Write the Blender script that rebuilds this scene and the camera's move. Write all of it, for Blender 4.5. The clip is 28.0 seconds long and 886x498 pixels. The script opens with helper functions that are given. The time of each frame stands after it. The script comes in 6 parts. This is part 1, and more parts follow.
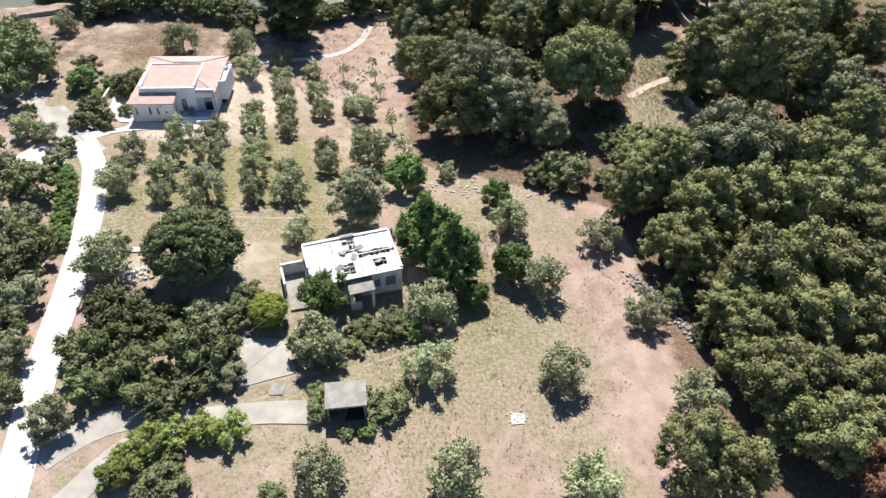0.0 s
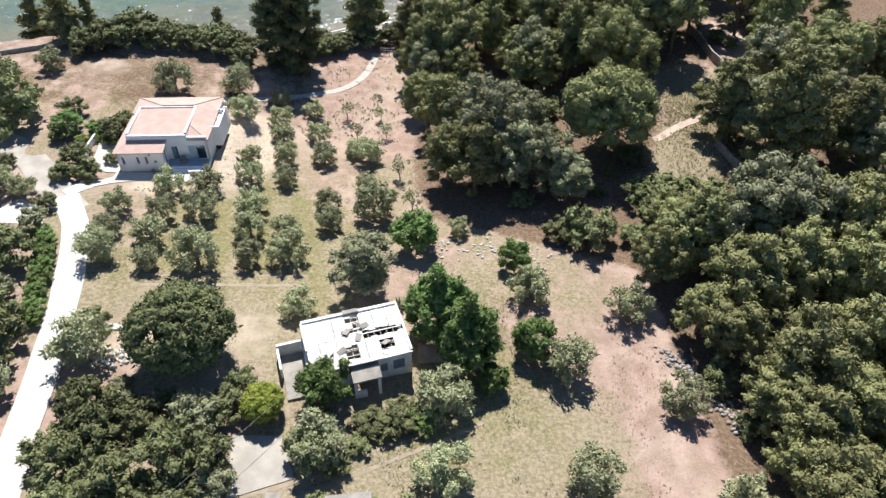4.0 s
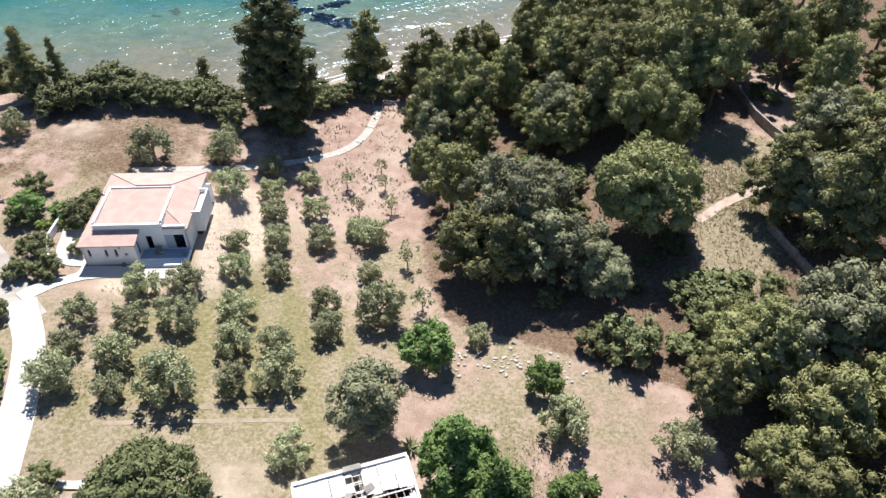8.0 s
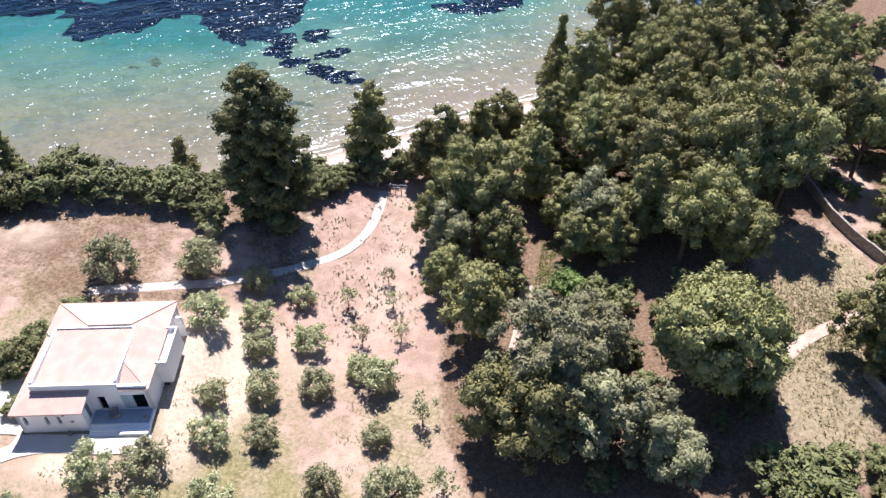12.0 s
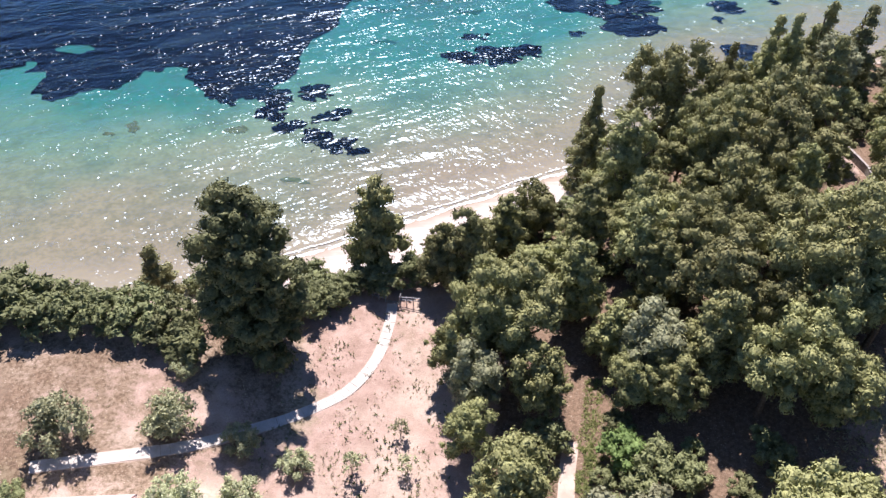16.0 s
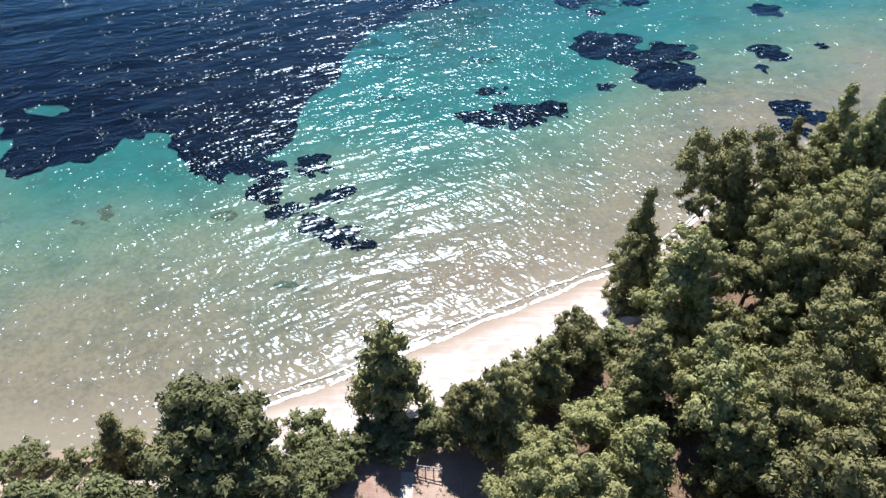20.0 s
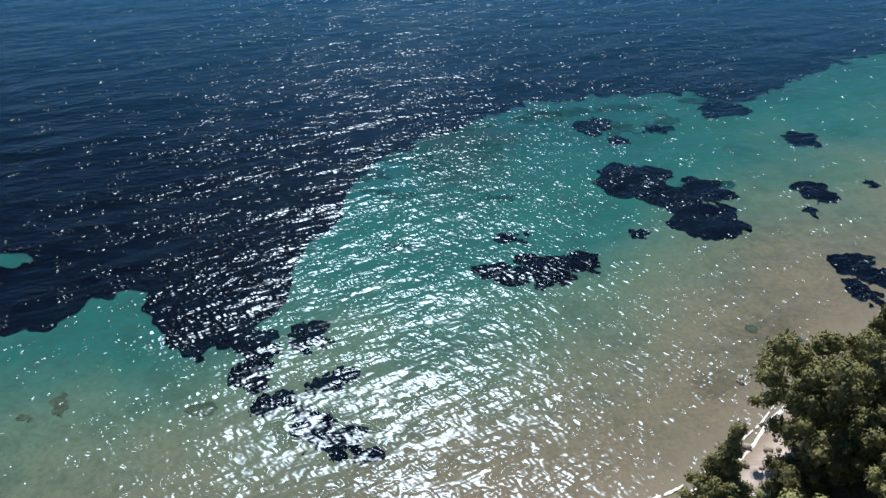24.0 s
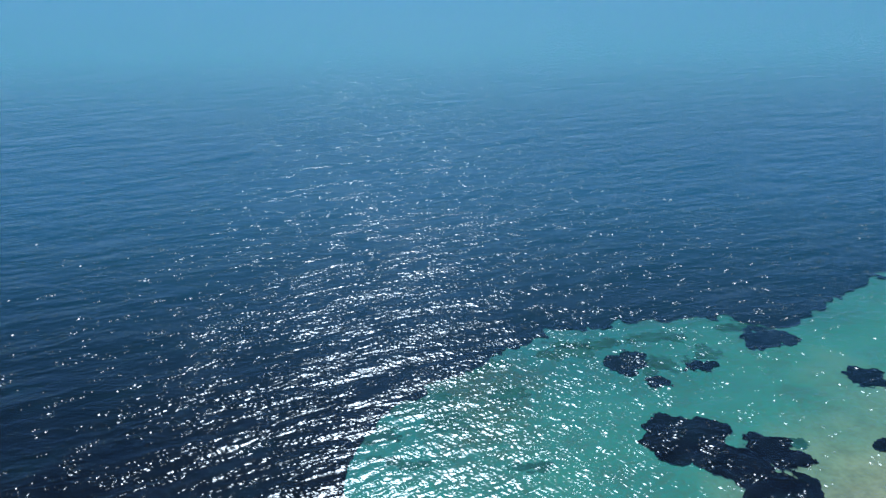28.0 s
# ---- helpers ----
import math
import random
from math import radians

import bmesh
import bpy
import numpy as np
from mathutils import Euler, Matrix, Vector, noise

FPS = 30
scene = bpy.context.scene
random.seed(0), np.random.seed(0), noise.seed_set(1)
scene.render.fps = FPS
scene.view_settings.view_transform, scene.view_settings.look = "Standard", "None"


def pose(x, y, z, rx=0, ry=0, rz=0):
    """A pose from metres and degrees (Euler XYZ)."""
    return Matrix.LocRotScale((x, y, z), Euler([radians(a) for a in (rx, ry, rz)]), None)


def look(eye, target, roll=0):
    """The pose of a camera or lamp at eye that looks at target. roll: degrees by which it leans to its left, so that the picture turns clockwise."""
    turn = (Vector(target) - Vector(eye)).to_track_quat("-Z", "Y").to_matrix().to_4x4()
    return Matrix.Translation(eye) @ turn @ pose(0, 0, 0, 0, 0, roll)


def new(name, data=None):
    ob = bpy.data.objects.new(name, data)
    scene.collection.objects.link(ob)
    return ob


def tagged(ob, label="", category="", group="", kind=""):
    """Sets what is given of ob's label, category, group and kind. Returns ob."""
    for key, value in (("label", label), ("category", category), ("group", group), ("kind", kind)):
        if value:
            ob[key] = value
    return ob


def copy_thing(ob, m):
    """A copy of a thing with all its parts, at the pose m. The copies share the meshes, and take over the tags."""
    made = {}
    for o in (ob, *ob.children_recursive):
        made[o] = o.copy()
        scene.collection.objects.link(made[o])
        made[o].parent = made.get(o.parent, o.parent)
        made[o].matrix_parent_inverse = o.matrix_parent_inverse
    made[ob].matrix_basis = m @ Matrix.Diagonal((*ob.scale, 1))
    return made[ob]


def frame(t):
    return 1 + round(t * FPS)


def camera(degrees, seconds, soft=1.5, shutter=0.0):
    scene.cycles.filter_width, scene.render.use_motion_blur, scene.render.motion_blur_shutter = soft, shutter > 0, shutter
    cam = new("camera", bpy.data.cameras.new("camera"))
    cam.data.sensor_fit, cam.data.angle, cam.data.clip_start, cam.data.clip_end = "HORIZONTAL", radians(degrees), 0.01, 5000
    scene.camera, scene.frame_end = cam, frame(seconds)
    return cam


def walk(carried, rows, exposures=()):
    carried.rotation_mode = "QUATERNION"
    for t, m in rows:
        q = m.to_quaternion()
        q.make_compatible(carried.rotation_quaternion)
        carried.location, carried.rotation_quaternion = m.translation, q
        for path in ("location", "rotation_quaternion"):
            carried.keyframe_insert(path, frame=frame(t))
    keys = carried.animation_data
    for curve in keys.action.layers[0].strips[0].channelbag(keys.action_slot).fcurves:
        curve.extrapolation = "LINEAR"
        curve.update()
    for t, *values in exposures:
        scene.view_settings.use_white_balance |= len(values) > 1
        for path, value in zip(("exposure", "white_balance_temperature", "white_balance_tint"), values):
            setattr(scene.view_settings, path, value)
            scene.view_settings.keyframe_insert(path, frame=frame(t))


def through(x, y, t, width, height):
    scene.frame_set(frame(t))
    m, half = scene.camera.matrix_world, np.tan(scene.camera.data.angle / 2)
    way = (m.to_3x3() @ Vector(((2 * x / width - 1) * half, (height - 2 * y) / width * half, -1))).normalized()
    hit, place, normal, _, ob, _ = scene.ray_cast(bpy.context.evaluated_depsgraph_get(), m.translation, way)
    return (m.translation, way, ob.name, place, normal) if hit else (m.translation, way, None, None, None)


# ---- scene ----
cam = camera(64.0, 28.0, 1.42)
# seconds, x, y, z, heading, pitch, lean to the right (degrees)
ROWS = [
    (0, -0.03, 0.39, 58.60, 0.01, -42.18, -0.90),
    (1, -0.30, 2.96, 58.56, 0.10, -42.12, -0.78),
    (2, -0.55, 5.62, 58.56, 0.24, -42.03, -0.66),
    (3, -0.80, 8.41, 58.62, 0.41, -41.93, -0.53),
    (4, -1.06, 11.46, 58.74, 0.57, -41.89, -0.41),
    (5, -1.39, 14.94, 58.91, 0.67, -41.90, -0.32),
    (6, -1.84, 19.02, 59.08, 0.69, -41.92, -0.27),
    (7, -2.42, 23.70, 59.22, 0.64, -41.88, -0.26),
    (8, -3.13, 28.84, 59.32, 0.50, -41.76, -0.28),
    (9, -3.90, 34.33, 59.41, 0.35, -41.65, -0.33),
    (10, -4.65, 40.05, 59.53, 0.26, -41.70, -0.40),
    (11, -5.34, 45.76, 59.66, 0.25, -41.74, -0.46),
    (12, -5.99, 51.24, 59.76, 0.28, -41.61, -0.47),
    (13, -6.63, 56.53, 59.83, 0.29, -41.38, -0.43),
    (14, -7.29, 61.83, 59.89, 0.28, -41.23, -0.36),
    (15, -7.94, 67.18, 59.96, 0.28, -41.19, -0.28),
    (16, -8.54, 72.52, 60.05, 0.34, -41.14, -0.18),
    (17, -9.06, 77.92, 60.20, 0.46, -41.04, -0.06),
    (18, -9.55, 83.52, 60.47, 0.60, -41.03, 0.11),
    (19, -10.12, 89.22, 60.87, 0.72, -41.10, 0.33),
    (20, -10.85, 94.79, 61.35, 0.75, -41.13, 0.54),
    (21, -11.68, 100.25, 61.78, 0.69, -40.78, 0.61),
    (22, -12.52, 105.85, 62.09, 0.56, -39.62, 0.46),
    (23, -13.40, 111.69, 62.37, 0.38, -37.64, 0.19),
    (24, -14.42, 117.70, 62.77, 0.15, -35.09, 0.01),
    (25, -15.55, 123.71, 63.45, -0.12, -32.09, 0.06),
    (26, -16.64, 129.66, 64.42, -0.34, -28.66, 0.29),
    (27, -17.50, 135.57, 65.63, -0.39, -24.99, 0.59),
    (28, -18.02, 141.45, 67.04, -0.22, -21.33, 0.86),
]


def eye_pose(x, y, z, heading, pitch, lean):
    a, b = radians(heading), radians(pitch)
    ahead = Vector((-math.sin(a) * math.cos(b), math.cos(a) * math.cos(b), math.sin(b)))
    eye = Vector((x, y, z))
    return look(eye, eye + ahead * 50, -lean)


# the camera darkens its picture once the bright sea fills it, and its white balance drifts: seconds, stops, kelvin, tint
EXPOSURES = [
    (0, 0.82, 6500, 7), (7, 0.82, 6500, 9), (11, 1.08, 6500, 16), (14, 1.1, 6500, 21), (17, 1.11, 6450, 19),
    (20, 0.88, 6400, 12), (22, 0.43, 6500, 10), (24, 0.08, 6500, 10), (26, 0.24, 6500, 10), (28, 0.72, 6500, 9),
]
walk(cam, [(t, eye_pose(*row)) for t, *row in ROWS], EXPOSURES)

# ---- light ----
SUN_UP, SUN_AZ = 55.0, 4.0  # degrees above the horizon; degrees to the left of straight ahead
world = bpy.data.worlds.new("sky")
scene.world = world
world.use_nodes = True
wn = world.node_tree.nodes
sky = wn.new("ShaderNodeTexSky")
sky.sky_type, sky.sun_disc = "NISHITA", False
sky.sun_elevation, sky.sun_rotation = radians(SUN_UP), radians(-SUN_AZ)
sky.air_density, sky.dust_density, sky.ozone_density = 0.9, 0.0, 4.0
wn["Background"].inputs["Strength"].default_value = 0.062
tint = wn.new("ShaderNodeMix")
tint.data_type, tint.blend_type = "RGBA", "MULTIPLY"
tint.inputs[0].default_value = 1.0
tint.inputs[7].default_value = (0.85, 0.97, 1.1, 1)
world.node_tree.links.new(sky.outputs["Color"], tint.inputs[6])
world.node_tree.links.new(tint.outputs[2], wn["Background"].inputs["Color"])
sun = new("sun", bpy.data.lights.new("sun", "SUN"))
sun.data.energy, sun.data.angle, sun.data.color = 5.0, radians(0.53), (1.0, 0.96, 0.93)
toward = Vector((-math.sin(radians(SUN_AZ)) * math.cos(radians(SUN_UP)), math.cos(radians(SUN_AZ)) * math.cos(radians(SUN_UP)), math.sin(radians(SUN_UP))))
sun.matrix_world = look(toward * 300, (0, 0, 0))

# ---- the lie of the land ----
SEA = -4.6


def ease(a, b, v):
    s = min(max((v - a) / (b - a), 0.0), 1.0)
    return s * s * (3 - 2 * s)


def coast(x):
    u = (x + 42) / 6.0
    sp = 6.0 * (u if u > 30 else math.log1p(math.exp(u)))
    return 137.0 + 110 * math.tanh(sp / 200) + 9 * ease(14, 40, x) - 5 * ease(-62, -84, x)


def inland(x, y):
    s = ease(55, 109, y)
    near = 1.0 - 3.7 * math.tanh(x / 52)
    far = -2.5 + 6.9 * (1 - math.exp(-(((x + 10.4) / (30 if x < -10.4 else 36)) ** 2)))
    z = near * (1 - s) + far * s
    pad = ease(7, 3, abs(x + 40) - 7 + 3) * ease(7, 3, abs(y - 96) - 8 + 3)
    return z * (1 - pad) + 2.2 * pad


def height(x, y):
    d = y - coast(x)
    if d > 0:
        return SEA - 0.05 * d if d < 60 else max(SEA - 3.0 - 0.03 * (d - 60), SEA - 14)
    west = 1 - ease(-45, -30, x)
    k = ease(8 - 4 * west, 15 - 5 * west, -d)
    return (SEA - 0.085 * d) * (1 - k) + inland(x, y) * k


# ---- materials ----
def rgb(c):
    return (*c, 1.0)


class Mat:
    """A node material built step by step."""

    def __init__(self, name, rough=0.85, spec=0.25):
        self.m = bpy.data.materials.new(name)
        self.m.use_nodes = True
        self.t = self.m.node_tree
        self.n, self.l = self.t.nodes, self.t.links
        self.b = self.n["Principled BSDF"]
        self.b.inputs["Roughness"].default_value = rough
        self.b.inputs["Specular IOR Level"].default_value = spec
        self.co = None

    def node(self, kind, **kw):
        nd = self.n.new(kind)
        for k, v in kw.items():
            nd.inputs[k.replace("_", " ")].default_value = v
        return nd

    def coords(self, which="Object"):
        return self.n.new("ShaderNodeTexCoord").outputs[which]

    def place(self):
        return self.n.new("ShaderNodeNewGeometry").outputs["Position"]

    def noise(self, scale, detail=4.0, rough=0.55, at=None, warp=0.0):
        nd = self.node("ShaderNodeTexNoise", Scale=scale, Detail=detail, Roughness=rough, Distortion=warp)
        self.l.new(at if at is not None else self.place(), nd.inputs["Vector"])
        return nd.outputs["Fac"]

    def ramp(self, fac, stops):
        nd = self.n.new("ShaderNodeValToRGB")
        e = nd.color_ramp.elements
        while len(e) < len(stops):
            e.new(0.5)
        for el, (p, c) in zip(e, stops):
            el.position, el.color = p, rgb(c) if len(c) == 3 else c
        self.l.new(fac, nd.inputs["Fac"])
        return nd.outputs["Color"]

    def step(self, fac, a, b):
        nd = self.n.new("ShaderNodeMapRange")
        nd.interpolation_type = "SMOOTHSTEP"
        nd.inputs["From Min"].default_value, nd.inputs["From Max"].default_value = a, b
        self.l.new(fac, nd.inputs["Value"])
        return nd.outputs["Result"]

    def math(self, op, a, b=None):
        nd = self.n.new("ShaderNodeMath")
        nd.operation = op
        for s, v in zip(nd.inputs, (a, b)):
            if v is None:
                continue
            if isinstance(v, (int, float)):
                s.default_value = v
            else:
                self.l.new(v, s)
        return nd.outputs[0]

    def mix(self, fac, a, b, kind="MIX"):
        nd = self.n.new("ShaderNodeMix")
        nd.data_type, nd.blend_type = "RGBA", kind
        for s, v in ((nd.inputs[0], fac), (nd.inputs[6], a), (nd.inputs[7], b)):
            if isinstance(v, (int, float)):
                s.default_value = v
            elif isinstance(v, tuple):
                s.default_value = rgb(v)
            else:
                self.l.new(v, s)
        return nd.outputs[2]

    def color(self, c):
        if isinstance(c, tuple):
            self.b.inputs["Base Color"].default_value = rgb(c)
        else:
            self.l.new(c, self.b.inputs["Base Color"])
        return self

    def bump(self, fac, strength=0.4, dist=0.05):
        nd = self.node("ShaderNodeBump", Strength=strength, Distance=dist)
        self.l.new(fac, nd.inputs["Height"])
        self.l.new(nd.outputs["Normal"], self.b.inputs["Normal"])
        return self


def foliage(name, dark, light, hue=0.022, through=0.25, scale=1.6):
    m = Mat(name, rough=0.7, spec=0.2)
    info = m.n.new("ShaderNodeObjectInfo").outputs["Random"]
    isle = m.n.new("ShaderNodeNewGeometry").outputs["Random Per Island"]
    a = m.mix(m.step(m.math("ADD", m.math("MULTIPLY", m.noise(scale, 3.0), 0.5), m.math("MULTIPLY", m.noise(scale * 4.5, 2.0), 0.5)), 0.36, 0.64), dark, light)
    a = m.mix(m.math("MULTIPLY", isle, 0.22), a, tuple(min(1.0, c * 1.35) for c in light))
    hsv = m.n.new("ShaderNodeHueSaturation")
    m.l.new(m.math("ADD", m.math("MULTIPLY", info, hue), 0.506 - hue / 2), hsv.inputs["Hue"])
    m.l.new(m.math("ADD", m.math("MULTIPLY", info, 0.5), 0.74), hsv.inputs["Value"])
    m.l.new(a, hsv.inputs["Color"])
    c = hsv.outputs["Color"]
    m.color(c)
    tr = m.n.new("ShaderNodeBsdfTranslucent")
    m.l.new(c, tr.inputs["Color"])
    ms = m.n.new("ShaderNodeMixShader")
    ms.inputs[0].default_value = through
    m.l.new(m.b.outputs[0], ms.inputs[1])
    m.l.new(tr.outputs[0], ms.inputs[2])
    m.l.new(ms.outputs[0], m.n["Material Output"].inputs["Surface"])
    return m.m


def plain(name, a, b, scale=3.0, rough=0.8, bump=0.25, dist=0.03, fine=18.0, spec=0.25, metal=0.0):
    m = Mat(name, rough, spec)
    m.b.inputs["Metallic"].default_value = metal
    big, small = m.noise(scale), m.noise(fine, 3.0)
    c = m.mix(m.step(big, 0.32, 0.68), a, b)
    c = m.mix(m.math("MULTIPLY", m.step(small, 0.45, 0.75), 0.35), c, tuple(v * 0.72 for v in a))
    m.color(c).bump(small, bump, dist)
    return m.m


PINE = foliage("pine_needles", (0.138, 0.14, 0.058), (0.3, 0.292, 0.128), through=0.1)
PINE_GREY = foliage("grey_pine_needles", (0.17, 0.175, 0.1), (0.3, 0.298, 0.17), through=0.12)
PINE_DARK = foliage("dark_pine_needles", (0.074, 0.083, 0.037), (0.178, 0.185, 0.08), through=0.1)
OLIVE = foliage("olive_leaves", (0.205, 0.215, 0.118), (0.45, 0.455, 0.265), through=0.22)
BROAD = foliage("broad_leaves", (0.098, 0.148, 0.043), (0.205, 0.275, 0.092), through=0.25)
MAQUIS = foliage("maquis_leaves", (0.1, 0.112, 0.05), (0.238, 0.246, 0.112), through=0.14)
YELLOW = foliage("yellow_green_leaves", (0.155, 0.185, 0.048), (0.33, 0.355, 0.11), through=0.25)
LIME = foliage("lime_green_conifer", (0.2, 0.23, 0.035), (0.36, 0.38, 0.085), hue=0.0, through=0.2)
DEAD = foliage("dead_needles", (0.16, 0.08, 0.05), (0.3, 0.16, 0.1), through=0.1)
GRASS_DRY = foliage("dry_grass", (0.25, 0.205, 0.13), (0.41, 0.345, 0.225), through=0.3)
GRASS_GREEN = foliage("green_grass", (0.15, 0.17, 0.06), (0.27, 0.28, 0.11), through=0.3)
BARK = plain("bark", (0.12, 0.085, 0.06), (0.2, 0.15, 0.11), 4.0, 0.95, 0.7, 0.04)
OLIVE_BARK = plain("olive_bark", (0.17, 0.145, 0.115), (0.28, 0.24, 0.19), 5.0, 0.95, 0.7, 0.04)
PAINT = plain("white_paint", (0.87, 0.86, 0.85), (0.91, 0.9, 0.89), 0.7, 0.7, 0.08, 0.01)
OLD_PAINT = plain("weathered_white_paint", (0.62, 0.6, 0.56), (0.8, 0.78, 0.74), 1.1, 0.85, 0.3, 0.02)
RUIN_ROOF = plain("weathered_white_roofing", (0.4, 0.39, 0.375), (0.64, 0.63, 0.62), 1.9, 0.8, 0.3, 0.02)
CONCRETE = plain("pale_concrete", (0.5, 0.475, 0.435), (0.6, 0.57, 0.525), 0.35, 0.9, 0.3, 0.02)
DUSTY = plain("dusty_concrete", (0.32, 0.292, 0.255), (0.42, 0.385, 0.34), 0.5, 0.9, 0.4, 0.02)
GREY_CONCRETE = plain("grey_concrete", (0.23, 0.213, 0.188), (0.34, 0.315, 0.28), 0.9, 0.9, 0.35, 0.02)
SLAB = plain("path_slabs", (0.4, 0.365, 0.325), (0.5, 0.46, 0.415), 1.2, 0.9, 0.3, 0.02)
PINK_SLAB = plain("pinkish_slab", (0.38, 0.29, 0.235), (0.48, 0.38, 0.315), 1.0, 0.9, 0.3, 0.02)
PALE_STONE = plain("pale_rubble", (0.42, 0.4, 0.36), (0.6, 0.57, 0.52), 2.0, 0.9, 0.5, 0.04)
STONE = plain("grey_stone", (0.22, 0.2, 0.18), (0.36, 0.33, 0.3), 2.0, 0.9, 0.5, 0.04)
ASH = plain("pale_ash", (0.42, 0.41, 0.4), (0.6, 0.59, 0.57), 2.5, 0.95, 0.5, 0.03)
ROCK = plain("shore_rock", (0.28, 0.24, 0.19), (0.45, 0.39, 0.31), 1.2, 0.9, 0.7, 0.08)
BLUE_TILE = plain("blue_grey_terrace_tiles", (0.3, 0.37, 0.44), (0.37, 0.44, 0.5), 2.0, 0.5, 0.05, 0.01)
WOOD = plain("old_rafter_wood", (0.2, 0.16, 0.12), (0.33, 0.28, 0.22), 3.0, 0.9, 0.4, 0.02)
DARK_METAL = plain("dark_painted_metal", (0.06, 0.06, 0.065), (0.1, 0.1, 0.11), 3.0, 0.5, 0.1, 0.01)
RAIL_METAL = plain("grey_painted_railing", (0.2, 0.2, 0.22), (0.3, 0.3, 0.32), 3.0, 0.5, 0.1, 0.01)
FRAME = plain("grey_blue_window_frame", (0.16, 0.2, 0.26), (0.2, 0.25, 0.31), 3.0, 0.5, 0.05, 0.01)
SHUTTER = plain("pale_blue_shutter", (0.42, 0.5, 0.56), (0.5, 0.57, 0.62), 3.0, 0.6, 0.05, 0.01)
# near-black colour that paints in the shade indoors and under the bay
SHADE_DARK = plain("painted_shade_dark", (0.05, 0.045, 0.04), (0.08, 0.07, 0.06), 1.0, 0.95, 0.2, 0.02)
CABLE = plain("cable_sheath", (0.16, 0.16, 0.16), (0.22, 0.22, 0.22), 3.0, 0.6, 0.05, 0.01)


def tiles():
    m = Mat("pink_roof_tiles", 0.85, 0.2)
    co = m.coords("Object")
    w = m.node("ShaderNodeTexWave", Scale=1.6, Distortion=0.15, Detail=1.0)
    w.bands_direction = "X"
    m.l.new(co, w.inputs["Vector"])
    c = m.mix(m.step(m.noise(0.8), 0.3, 0.7), (0.45, 0.318, 0.27), (0.515, 0.375, 0.325))
    c = m.mix(m.math("MULTIPLY", m.step(m.noise(9.0), 0.4, 0.7), 0.3), c, (0.42, 0.3, 0.245))
    m.color(c).bump(w.outputs["Fac"], 0.5, 0.05)
    return m.m


def glass():
    m = Mat("window_glass")
    m.n.remove(m.b)
    gl = m.node("ShaderNodeBsdfGlossy", Roughness=0.03)
    tr = m.n.new("ShaderNodeBsdfTransparent")
    tr.inputs["Color"].default_value = (0.8, 0.88, 0.92, 1)
    ms = m.n.new("ShaderNodeMixShader")
    m.l.new(m.node("ShaderNodeFresnel", IOR=1.5).outputs[0], ms.inputs[0])
    m.l.new(tr.outputs[0], ms.inputs[1])
    m.l.new(gl.outputs[0], ms.inputs[2])
    m.l.new(ms.outputs[0], m.n["Material Output"].inputs["Surface"])
    return m.m


TILES, GLASS = tiles(), glass()


